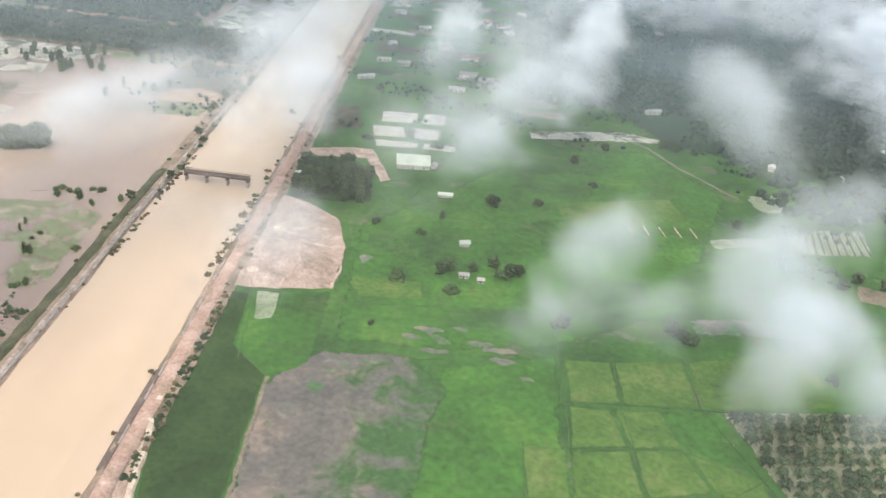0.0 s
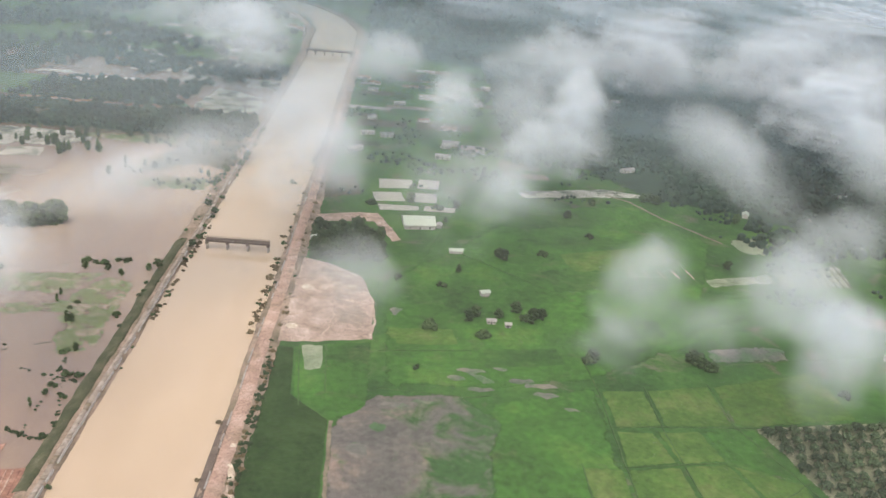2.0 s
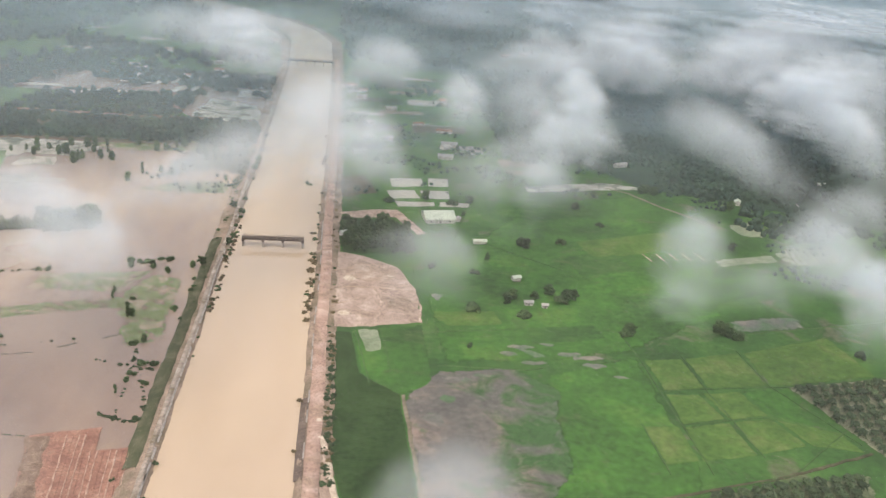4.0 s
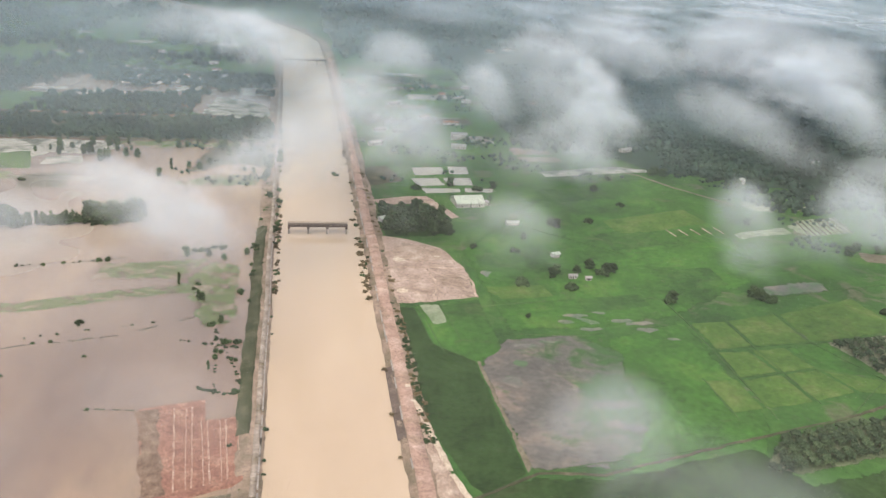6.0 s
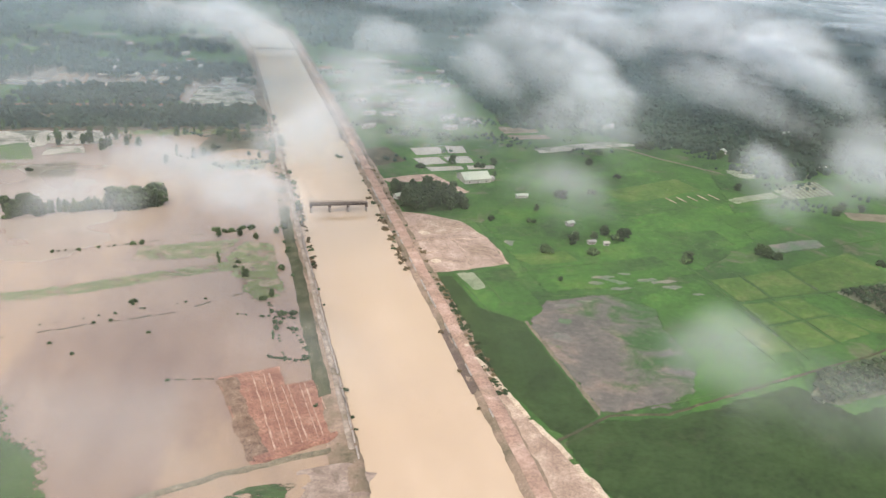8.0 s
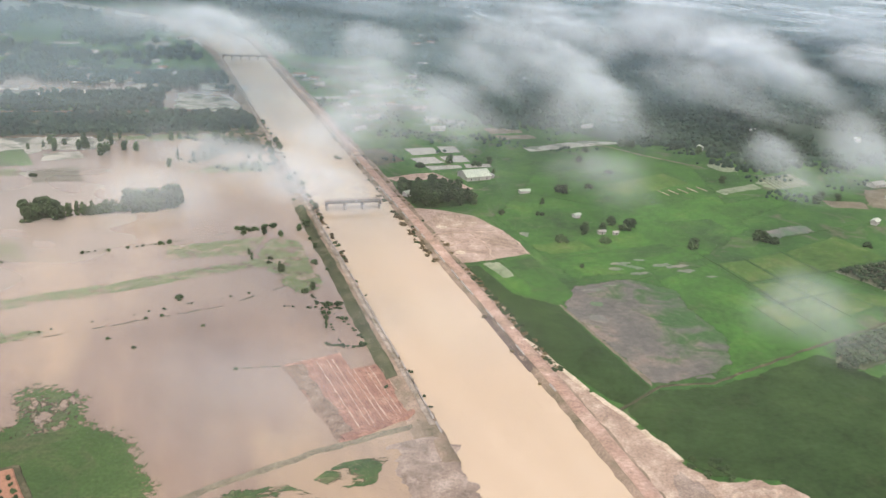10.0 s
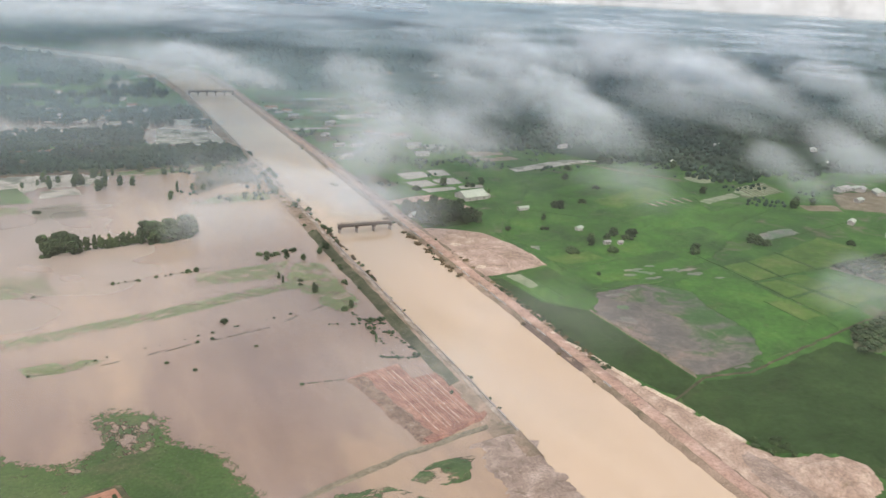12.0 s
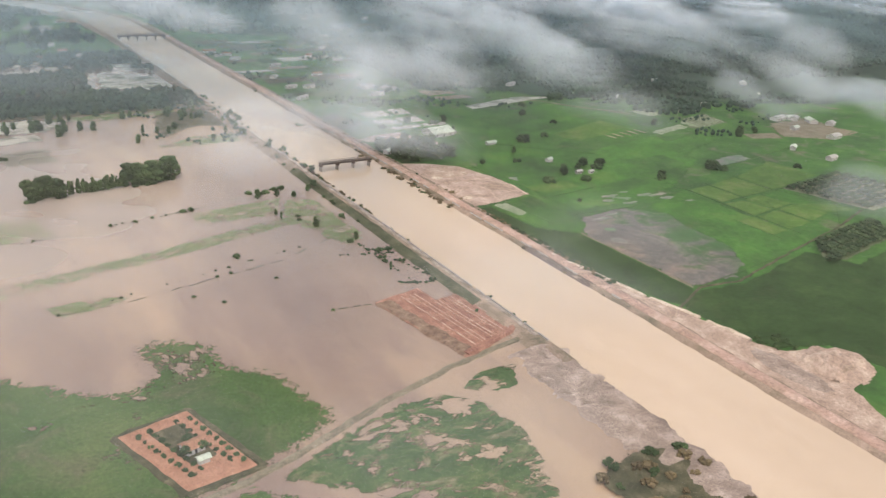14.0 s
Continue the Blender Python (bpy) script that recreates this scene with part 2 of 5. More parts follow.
M_DRYWEED = surface("dry_brown_weeds", [(0.3, (0.13, 0.085, 0.06)), (0.5, (0.205, 0.14, 0.105)), (0.7, (0.29, 0.21, 0.16))], 0.2, 1.0, grain=0.5)
M_RIDGE = surface("pale_furrow_ridge", [(0.35, (0.31, 0.18, 0.14)), (0.55, (0.44, 0.30, 0.24)), (0.75, (0.56, 0.44, 0.37))], 0.25, 1.0)
M_CLAY = surface("orange_clay_mound", [(0.3, (0.29, 0.15, 0.10)), (0.6, (0.39, 0.215, 0.15)), (0.75, (0.47, 0.30, 0.225))], 0.12, 0.8)
M_FLOODGRASS = surface("half_drowned_grass", [(0.3, (0.075, 0.125, 0.04)), (0.55, (0.12, 0.17, 0.065)), (0.72, (0.21, 0.21, 0.13))], 0.06, 0.6,
                       patch=((0.27, 0.22, 0.17), 0.09, 0.50, 0.62), grain=0.4, thin=(0.06, 0.50, 0.62))
M_FLOODGRASS_G = surface("flooded_green_field", [(0.3, (0.032, 0.07, 0.022)), (0.5, (0.052, 0.105, 0.03)), (0.7, (0.09, 0.135, 0.046))], 0.02, 0.6,
                         patch=((0.10, 0.105, 0.06), 0.03, 0.50, 0.72), grain=0.4, thin=(0.016, 0.47, 0.68))
M_FLOODROWS = surface("drowned_row_crop", [(0.3, (0.03, 0.07, 0.024)), (0.5, (0.055, 0.105, 0.035)), (0.7, (0.10, 0.14, 0.055))], 0.05, 0.6,
                      patch=((0.24, 0.19, 0.13), 0.07, 0.50, 0.76), grain=0.4, stretch=(72, 1.9), thin=(0.035, 0.48, 0.60))
M_SCRUB = surface("brown_scrub", [(0.3, (0.04, 0.045, 0.025)), (0.55, (0.085, 0.085, 0.05)), (0.72, (0.17, 0.15, 0.10))], 0.12, 0.9, bump_dist=1.0, grain=0.4)
M_SLOPE = surface("olive_bank_grass", [(0.3, (0.045, 0.056, 0.028)), (0.5, (0.072, 0.084, 0.046)), (0.7, (0.125, 0.125, 0.08))], 0.1, 0.9, bump_dist=0.6, grain=0.45)
M_POND = water_mat("pale_pond_water", [(0.3, (0.33, 0.34, 0.29)), (0.7, (0.45, 0.44, 0.38))], 0.03, 0.12, 0.05)
M_CANAL = water_mat("muddy_canal_water", [(0.25, (0.47, 0.36, 0.255)), (0.5, (0.525, 0.41, 0.298)), (0.75, (0.585, 0.468, 0.352))], 0.012, 0.06, 0.03, 1.0)
M_FLOOD = water_mat("muddy_flood_water", [(0.34, (0.19, 0.135, 0.112)), (0.5, (0.26, 0.188, 0.147)), (0.66, (0.40, 0.295, 0.20))], 0.009, 0.04, 0.02, 1.0)
M_CONC = surface("weathered_concrete", [(0.3, (0.26, 0.24, 0.23)), (0.6, (0.36, 0.33, 0.31)), (0.75, (0.46, 0.43, 0.40))], 0.15, 1.2, bump_dist=0.05)
M_CONC_D = surface("dark_wet_concrete", [(0.3, (0.105, 0.082, 0.072)), (0.6, (0.155, 0.122, 0.105)), (0.75, (0.22, 0.175, 0.15))], 0.2, 1.2, bump_dist=0.05)
M_WHITE = surface("whitewashed_wall", [(0.3, (0.40, 0.39, 0.37)), (0.7, (0.60, 0.59, 0.56))], 0.2, 1.5, bump=0.1, bump_dist=0.02)
M_ROOF_PALE = surface("pale_green_metal_roof", [(0.3, (0.42, 0.49, 0.42)), (0.7, (0.53, 0.60, 0.52))], 0.1, 1.0, rough=0.5, bump=0.1, bump_dist=0.02, rows=(0, 1.2, 0.3, (0.36, 0.42, 0.36)))
M_ROOF_GREY = surface("grey_sheet_roof", [(0.3, (0.26, 0.27, 0.28)), (0.7, (0.40, 0.41, 0.42))], 0.1, 1.0, rough=0.5, bump=0.1, bump_dist=0.02, vary=0.25)
M_ROOF_RUST = surface("rusty_brown_roof", [(0.3, (0.20, 0.11, 0.08)), (0.7, (0.32, 0.19, 0.14))], 0.1, 1.0, bump=0.1, bump_dist=0.02, vary=0.2)
M_DOOR = surface("dark_opening_paint", [(0.3, (0.05, 0.05, 0.055)), (0.7, (0.08, 0.08, 0.085))], 0.3, 1.5, bump=0)
M_BARK = surface("grey_brown_bark", [(0.3, (0.10, 0.075, 0.055)), (0.7, (0.19, 0.15, 0.115))], 0.8, 4.0, bump_dist=0.05)
M_LEAF = surface("dusty_leaf_green", [(0.3, (0.035, 0.066, 0.03)), (0.6, (0.055, 0.096, 0.042)), (0.75, (0.085, 0.13, 0.058))], 0.35, 2.0, bump_dist=0.3, vary=0.3, spec=0.2)
M_LEAF_PALM = surface("grey_green_orchard_leaf", [(0.3, (0.04, 0.07, 0.04)), (0.6, (0.065, 0.10, 0.055)), (0.75, (0.10, 0.14, 0.08))], 0.5, 2.0, bump_dist=0.3, vary=0.3, spec=0.2)
M_LEAF_DRY = surface("dry_brown_leaf", [(0.3, (0.10, 0.085, 0.05)), (0.6, (0.16, 0.13, 0.08)), (0.75, (0.22, 0.18, 0.11))], 0.5, 2.0, bump_dist=0.3, vary=0.3, spec=0.2)
# woodland greens with the distance's bluish haze mixed into the colour
M_FOREST = surface("forest_canopy", [(0.3, (0.03, 0.058, 0.045)), (0.55, (0.044, 0.08, 0.058)), (0.72, (0.062, 0.102, 0.068))], 0.02, 0.3, bump_dist=0.5, spec=0.15)
M_BELT = surface("tree_belt_canopy", [(0.3, (0.017, 0.037, 0.027)), (0.55, (0.027, 0.055, 0.036)), (0.72, (0.043, 0.077, 0.046))], 0.02, 0.3, bump_dist=0.5, spec=0.15)
M_WOODFLOOR = surface("wood_floor_growth", [(0.3, (0.026, 0.052, 0.038)), (0.55, (0.038, 0.072, 0.048)), (0.72, (0.055, 0.095, 0.06))], 0.02, 0.3, bump_dist=1.0, spec=0.15)
M_CRUST = surface("pale_crust", [(0.3, (0.42, 0.34, 0.26)), (0.5, (0.56, 0.47, 0.38)), (0.7, (0.68, 0.60, 0.50))], 0.15, 0.8, bump=0.6, bump_dist=0.8, grain=0.4)
M_CLOUD = cloud_mat("cloud_vapour", 0.24, 0.03, 0.2, (0.74, 0.82, 0.88), 4.0, 0.7, 0.3, 1.9)
# bluish airlight of the distance, put into the colour of level sheets
M_VEIL = cloud_mat("bluish_airlight_tint", 0.8, 0.006, 0.6, (0.36, 0.53, 0.63), 2.0)
M_CLOUD_FAR = cloud_mat("far_cloud_vapour", 0.3, 0.011, 0.35, (0.68, 0.78, 0.87), 3.5, 0.7, 0.2, 1.8)
# haze brightening as sheet colour: white far off, warm nearer
M_CLOUDY = cloud_mat("far_white_haze_tint", 0.85, 0.003, 0.7, (0.74, 0.83, 0.92), 1.0, 0.2, 0.0)
M_HAZE = cloud_mat("warm_haze_tint", 0.8, 0.006, 0.6, (0.82, 0.80, 0.77), 2.0)


# ---- builders ----
def covered(me, values=None):
    """How fully a ground cover grows at each vertex; full everywhere unless given."""
    at_ = me.attributes.new("cover", "FLOAT", "POINT")
    at_.data.foreach_set("value", values if values is not None else [1.3] * len(me.vertices))


def link_bm(name, bm, mat, parent=None, smooth=False):
    me = bpy.data.meshes.new(name)
    bm.to_mesh(me)
    bm.free()
    covered(me)
    me.materials.append(mat)
    if smooth:
        me.polygons.foreach_set("use_smooth", [True] * len(me.polygons))
    ob = new(name, me)
    if parent:
        ob.parent = parent
    return ob


def part(name, bm, mat, parent, label=""):
    ob = link_bm(name, bm, mat, parent)
    return tagged(ob, label) if label else ob


def py_mesh(name, verts, faces, mat, smooth=False, cover=None):
    me = bpy.data.meshes.new(name)
    me.from_pydata([tuple(PLAN * float(q) for q in v) for v in verts], [], [tuple(map(int, f)) for f in faces])
    me.materials.append(mat)
    if smooth:
        me.polygons.foreach_set("use_smooth", [True] * len(me.polygons))
    me.update()
    covered(me, cover)
    return new(name, me)


def wob(x, y, s, seed=0.0):
    return noise.noise(Vector((x * s, y * s, seed * 7.31)))


CENTRE = [(-900, -193), (250, -194), (900, -200), (1450, -209), (1700, -222), (1850, -265), (2000, -350), (2200, -520), (2600, -860), (3200, -1400), (5200, -3000)]


def cx(y):
    """The canal's middle line."""
    for (y0, x0), (y1, x1) in zip(CENTRE, CENTRE[1:]):
        if y <= y1:
            f = (y - y0) / (y1 - y0)
            return x0 + f * (x1 - x0)
    return CENTRE[-1][1]


def half(y):
    return 37.0 + 1.0 * wob(0, y, 0.01, 4) + (max(0.0, y - 1450) * 0.02 if y > 1450 else 0)


def steps(y0, y1, near=6.0):
    ys = [y0]
    while ys[-1] < y1:
        y = ys[-1]
        ys.append(min(y1, y + near * (1 if y < 900 else 2.5 if y < 1600 else 8)))
    return ys


def ribbon(name, profile, y0, y1, mat, jitter=0.0, near=6.0, side=0, seed=1.0, lumps=0.0):
    """A strip along the canal: profile is a list of (offset from the water's edge on that side, z)."""
    vs, fs, n = [], [], len(profile)
    ys = steps(y0, y1, near)
    for y in ys:
        edge = cx(y) + side * half(y)
        for k, (o, z) in enumerate(profile):
            j = jitter * wob(o * 3, y, 0.07, seed + k) + 0.5 * jitter * wob(o, y, 0.23, seed + k)
            vs.append((edge + o + j, y, z + lumps * wob(o + edge, y, 0.15, seed + 9)))
    for i in range(len(ys) - 1):
        for k in range(n - 1):
            a = i * n + k
            fs.append((a, a + 1, a + n + 1, a + n))
    return py_mesh(name, vs, fs, mat, True)


def outline(pts, step, rag, seed):
    out = []
    for (x0, y0), (x1, y1) in zip(pts, pts[1:] + pts[:1]):
        n = max(1, int(math.hypot(x1 - x0, y1 - y0) / step))
        for i in range(n):
            x, y = x0 + (x1 - x0) * i / n, y0 + (y1 - y0) * i / n
            fine = min(0.6 * rag, 1.1)
            out.append((x + rag * wob(x, y, 0.07, seed) + fine * wob(x, y, 0.31, seed + 3), y + rag * wob(x, y, 0.07, seed + 5) + fine * wob(x, y, 0.31, seed + 8)))
    return out


def inside(px, py, ring):
    """Which points lie inside a closed ring, and how far each is from it."""
    rx, ry = ring[:, 0], ring[:, 1]
    qx, qy = np.roll(rx, -1), np.roll(ry, -1)
    odd, near = np.zeros(len(px), bool), np.full(len(px), 1e9)
    for x0, y0, x1, y1 in zip(rx, ry, qx, qy):
        hit = (y0 > py) != (y1 > py)
        odd ^= hit & (px < (x1 - x0) * (py - y0) / ((y1 - y0) or 1e-9) + x0)
        ex, ey = x1 - x0, y1 - y0
        f = np.clip(((px - x0) * ex + (py - y0) * ey) / (ex * ex + ey * ey + 1e-9), 0, 1)
        near = np.minimum(near, np.hypot(px - x0 - f * ex, py - y0 - f * ey))
    return odd, near


def patch(name, pts, z, mat, label, rag=1.5, step=4.0, seed=1.0, deep=0.5, category="field", soft=2.5):
    """A field or bare patch: a low slab with a ragged edge that thins out over its last metres."""
    ring = np.array(outline(pts, step, rag, seed))
    lo, hi = ring.min(0), ring.max(0)
    size = max(float(np.prod(hi - lo)), 1.0)
    soft = min(soft, 0.22 * float((hi - lo).min()))
    gap = max(soft * 1.2, math.sqrt(size / 500))
    gx, gy = np.meshgrid(np.arange(lo[0], hi[0], gap), np.arange(lo[1], hi[1], gap))
    rnd = np.random.default_rng(7)
    px, py = (q.ravel() + rnd.uniform(-0.3, 0.3, q.size) * gap for q in (gx, gy))
    odd, near = inside(px, py, ring)
    keep = odd & (near > soft + 0.4 * gap)
    px, py = px[keep], py[keep]
    tang = np.roll(ring, -1, 0) - np.roll(ring, 1, 0)
    nrm = np.stack([-tang[:, 1], tang[:, 0]], 1) / (np.hypot(tang[:, 0], tang[:, 1])[:, None] + 1e-9)
    belt = np.concatenate([ring + nrm * soft, ring - nrm * soft])
    odd, near = inside(belt[:, 0], belt[:, 1], ring)
    belt = belt[odd & (near > 0.8 * soft)]
    every = np.concatenate([ring, belt, np.stack([px, py], 1)])
    co, _, tris, _, _, _ = delaunay_2d_cdt([Vector(q) for q in every.tolist()], [], [list(range(len(ring)))], 1, 1e-4)
    co = np.array([q[:] for q in co])
    _, near = inside(co[:, 0], co[:, 1], ring)
    cov = np.clip(near / soft, 0, 1) * 1.3
    vs = [(x, y, z - 0.12 * max(0, 1 - c)) for (x, y), c in zip(co.tolist(), cov)]
    faces = []
    for f in tris:
        a, b, c = (co[i] for i in f)
        faces.append(tuple(f) if (b[0] - a[0]) * (c[1] - a[1]) - (b[1] - a[1]) * (c[0] - a[0]) > 0 else tuple(reversed(f)))
    n, base = len(ring), len(vs)
    vs += [(x, y, z - 0.12) for x, y in ring.tolist()] + [(x, y, z - deep) for x, y in ring.tolist()]
    faces += [(base + i, base + n + i, base + n + (i + 1) % n, base + (i + 1) % n) for i in range(n)]
    ob = py_mesh(name, vs, faces, mat, False, list(cov) + [-1.0] * (2 * n))
    return tagged(ob, label, category, kind="structure")


def ridge(name, pts, width, z0, height, mat, label="", rag=0.5, step=3.0, seed=1.0, kind="structure", category="bund"):
    """A low earth bank or track along a line, with sloping sides."""
    line = []
    for (x0, y0), (x1, y1) in zip(pts, pts[1:]):
        n = max(1, int(math.hypot(x1 - x0, y1 - y0) / step))
        line += [(x0 + (x1 - x0) * i / n, y0 + (y1 - y0) * i / n) for i in range(n)]
    line.append(pts[-1])
    vs, fs = [], []
    for i, (x, y) in enumerate(line):
        a, b = line[max(0, i - 1)], line[min(len(line) - 1, i + 1)]
        d = math.hypot(b[0] - a[0], b[1] - a[1]) or 1
        nx, ny = -(b[1] - a[1]) / d, (b[0] - a[0]) / d
        x, y = x + nx * rag * wob(x, y, 0.12, seed), y + ny * rag * wob(x, y, 0.12, seed)
        w = width * (1 + 0.35 * wob(x, y, 0.2, seed + 2))
        for o, h in ((-0.5, -0.3), (-0.3, height), (0.3, height), (0.5, -0.3)):
            vs.append((x + nx * o * w, y + ny * o * w, z0 + h * (1 + 0.3 * wob(x, y, 0.3, seed + 4))))
    for i in range(len(line) - 1):
        for k in range(3):
            a = i * 4 + k
            fs.append((a, a + 1, a + 5, a + 4))
    fs += [(3, 2, 1, 0), tuple(len(vs) - 4 + k for k in range(4))]
    return tagged(py_mesh(name, vs, fs, mat), label, category, kind=kind)


def box(bm, x0, x1, y0, y1, z0, z1):
    g = bmesh.ops.create_cube(bm, size=1.0)["verts"]
    bmesh.ops.scale(bm, vec=(x1 - x0, y1 - y0, z1 - z0), verts=g)
    bmesh.ops.translate(bm, vec=((x0 + x1) / 2, (y0 + y1) / 2, (z0 + z1) / 2), verts=g)
    return g


def box_part(name, dims, mat, parent, label="", bevel=0.0):
    bm = bmesh.new()
    box(bm, *dims)
    if bevel:
        bmesh.ops.bevel(bm, geom=bm.edges[:], offset=bevel, segments=1, affect="EDGES")
    return part(name, bm, mat, parent, label)


def empty(name, label, category, group="", at=(0, 0, 0), turn=0.0, kind=""):
    e = new(name)
    e.matrix_world = pose(*(PLAN * q for q in at), 0, 0, turn)
    return tagged(e, label, category, group, kind)


# ---- trees ----
def clump(bm, c, r, rng, sub=1):
    g = bmesh.ops.create_icosphere(bm, subdivisions=sub, radius=1.0)["verts"]
    for v in g:
        k = r * (0.75 + 0.5 * rng.random())
        v.co = Vector((c[0] + v.co.x * k, c[1] + v.co.y * k, c[2] + v.co.z * k * 0.85))


def leaf_sprays(bm, c, r, n, size, rng):
    for _ in range(n):
        d = Vector((rng.gauss(0, 1), rng.gauss(0, 1), rng.gauss(0, 0.8))).normalized()
        p = Vector(c) + d * r * (0.8 + 0.45 * rng.random())
        u = d.orthogonal().normalized()
        w = d.cross(u)
        a = rng.random() * 6.28
        u, w = u * math.cos(a) + w * math.sin(a), w * math.cos(a) - u * math.sin(a)
        s = size * (0.6 + 0.8 * rng.random())
        vs = [bm.verts.new(p + q) for q in (-u * s * 0.5, w * s * 0.35 + d * s * 0.2, u * s * 0.7 + d * s * 0.1, -w * s * 0.35)]
        bm.faces.new(vs)


def crown_mesh(kind, rng):
    bm = bmesh.new()
    if kind == "broad":
        n, h, rad = 26, 9.0, 3.4
        for i in range(n):
            a, t = rng.random() * 6.283, rng.random()
            rr = rad * math.sqrt(rng.random()) * (0.55 + 0.45 * math.sin(math.pi * (0.15 + 0.75 * t)))
            c = (rr * math.cos(a), rr * math.sin(a), 3.0 + t * (h - 3.8))
            r = 0.8 + 0.75 * rng.random()
            clump(bm, c, r, rng)
            leaf_sprays(bm, c, r, 9, 0.7, rng)
    elif kind == "tall":
        for i in range(30):
            t = rng.random()
            a, rr = rng.random() * 6.283, 1.9 * (1.05 - 0.75 * t) * math.sqrt(rng.random())
            c = (rr * math.cos(a), rr * math.sin(a), 2.2 + t * 9.6)
            r = 0.7 + 0.6 * rng.random() * (1.2 - t)
            clump(bm, c, r, rng)
            leaf_sprays(bm, c, r, 8, 0.7, rng)
    elif kind == "full":
        for i in range(44):
            t = rng.random()
            a, rr = rng.random() * 6.283, 2.5 * (0.75 + 0.4 * math.sin(math.pi * t)) * (1.0 - 0.45 * t * t) * math.sqrt(rng.random())
            c = (rr * math.cos(a), rr * math.sin(a), 0.9 + t * 8.2)
            r = 0.8 + 0.6 * rng.random()
            clump(bm, c, r, rng)
            leaf_sprays(bm, c, r, 7, 0.8, rng)
    elif kind == "bush":
        for i in range(16):
            a, rr = rng.random() * 6.283, 2.0 * math.sqrt(rng.random())
            c = (rr * math.cos(a), rr * math.sin(a), 0.5 + 1.9 * rng.random() * (1.1 - rr / 3))
            r = 0.55 + 0.5 * rng.random()
            clump(bm, c, r, rng)
            leaf_sprays(bm, c, r, 8, 0.55, rng)
    else:
        for i in range(15):
            a = i * 0.4189 * 2.4 + rng.random() * 0.3
            up = 0.15 + 0.75 * rng.random()
            ln, prev = 2.6 + 0.7 * rng.random(), None
            for k in range(6):
                f = k / 5
                rr, z = ln * f, 2.1 + up * 1.7 * f - 1.9 * f * f
                w = 0.42 * math.sin(math.pi * (0.12 + 0.8 * f))
                p = Vector((rr * math.cos(a), rr * math.sin(a), z))
                q = Vector((-math.sin(a), math.cos(a), 0)) * w
                row = [bm.verts.new(p - q - Vector((0, 0, 0.25 * w))), bm.verts.new(p), bm.verts.new(p + q - Vector((0, 0, 0.25 * w)))]
                if prev:
                    bm.faces.new((prev[0], prev[1], row[1], row[0]))
                    bm.faces.new((prev[1], prev[2], row[2], row[1]))
                prev = row
        for i in range(11):
            a, rr = i * 2.4, 0.55 * math.sqrt(i)
            clump(bm, (rr * math.cos(a), rr * math.sin(a), 2.5 - 0.25 * rr), 0.75 + 0.3 * rng.random(), rng)
    return bm


def trunk_mesh(kind, rng):
    bm = bmesh.new()
    h, r = {"broad": (5.2, 0.26), "tall": (9.0, 0.2), "full": (6.5, 0.25), "bush": (1.2, 0.09), "palm": (2.2, 0.24)}[kind]

    def limb(a, b, r0, r1):
        d = Vector(b) - Vector(a)
        g = bmesh.ops.create_cone(bm, cap_ends=True, segments=7, radius1=r0, radius2=r1, depth=d.length)["verts"]
        m = Matrix.Translation((Vector(a) + Vector(b)) / 2) @ d.to_track_quat("Z", "Y").to_matrix().to_4x4()
        bmesh.ops.transform(bm, matrix=m, verts=g)

    limb((0, 0, -0.8), (0.12, 0.05, h), r, r * 0.45)
    if kind != "palm":
        for i in range(4):
            a, z = i * 1.7 + rng.random(), h * (0.45 + 0.13 * i)
            e = 1.7 if kind == "broad" else 0.8
            limb((0.05, 0.02, z), (e * math.cos(a), e * math.sin(a), z + e * 0.9), r * 0.5, r * 0.18)
    return bm


TREES = {}
TREE_LABEL = {"full": "dense dark green tree leafy down to the ground", "broad": "dusty green broadleaf tree standing at the flooded fields", "tall": "tall narrow dark green tree by the water",
              "bush": "low dark green bush with an uneven crown", "palm": "grey-green orchard palm with arching fronds", "dry": "dry brownish bush on the muddy bank"}
TREE_CAT = {"full": "tree", "broad": "tree", "tall": "tree", "bush": "bush", "palm": "tree", "dry": "bush"}


def tree(kind, x, y, z, size, group="", label="", wide=1.0):
    """Plants a tree: the first of each kind and shape is built, later ones are copies of it."""
    shape = random.randrange(1 if kind == "palm" else 3)
    key = (kind, shape)
    m = pose(PLAN * x, PLAN * y, PLAN * z, random.uniform(-3, 3), random.uniform(-3, 3), random.uniform(0, 360)) @ Matrix.Diagonal((size * wide * random.uniform(0.85, 1.2), size * wide * random.uniform(0.85, 1.2), size, 1))
    if key not in TREES:
        rng = random.Random(len(kind) + shape * 17 + 3)
        form = "bush" if kind == "dry" else kind
        e = new(TREE_CAT[kind] if kind in ("bush", "dry") else {"full": "leafy_tree", "broad": "broadleaf_tree", "tall": "tall_tree", "palm": "orchard_tree"}[kind])
        part("trunk", trunk_mesh(form, rng), M_BARK, e)
        part("crown", crown_mesh(form, rng), {"palm": M_LEAF_PALM, "dry": M_LEAF_DRY}.get(kind, M_LEAF), e)
        tagged(e, TREE_LABEL[kind], TREE_CAT[kind])
        TREES[key] = e
        ob = e
    else:
        ob = copy_thing(TREES[key], Matrix.Identity(4))
    ob.matrix_basis = m
    return tagged(ob, label or TREE_LABEL[kind], "", group or " ")


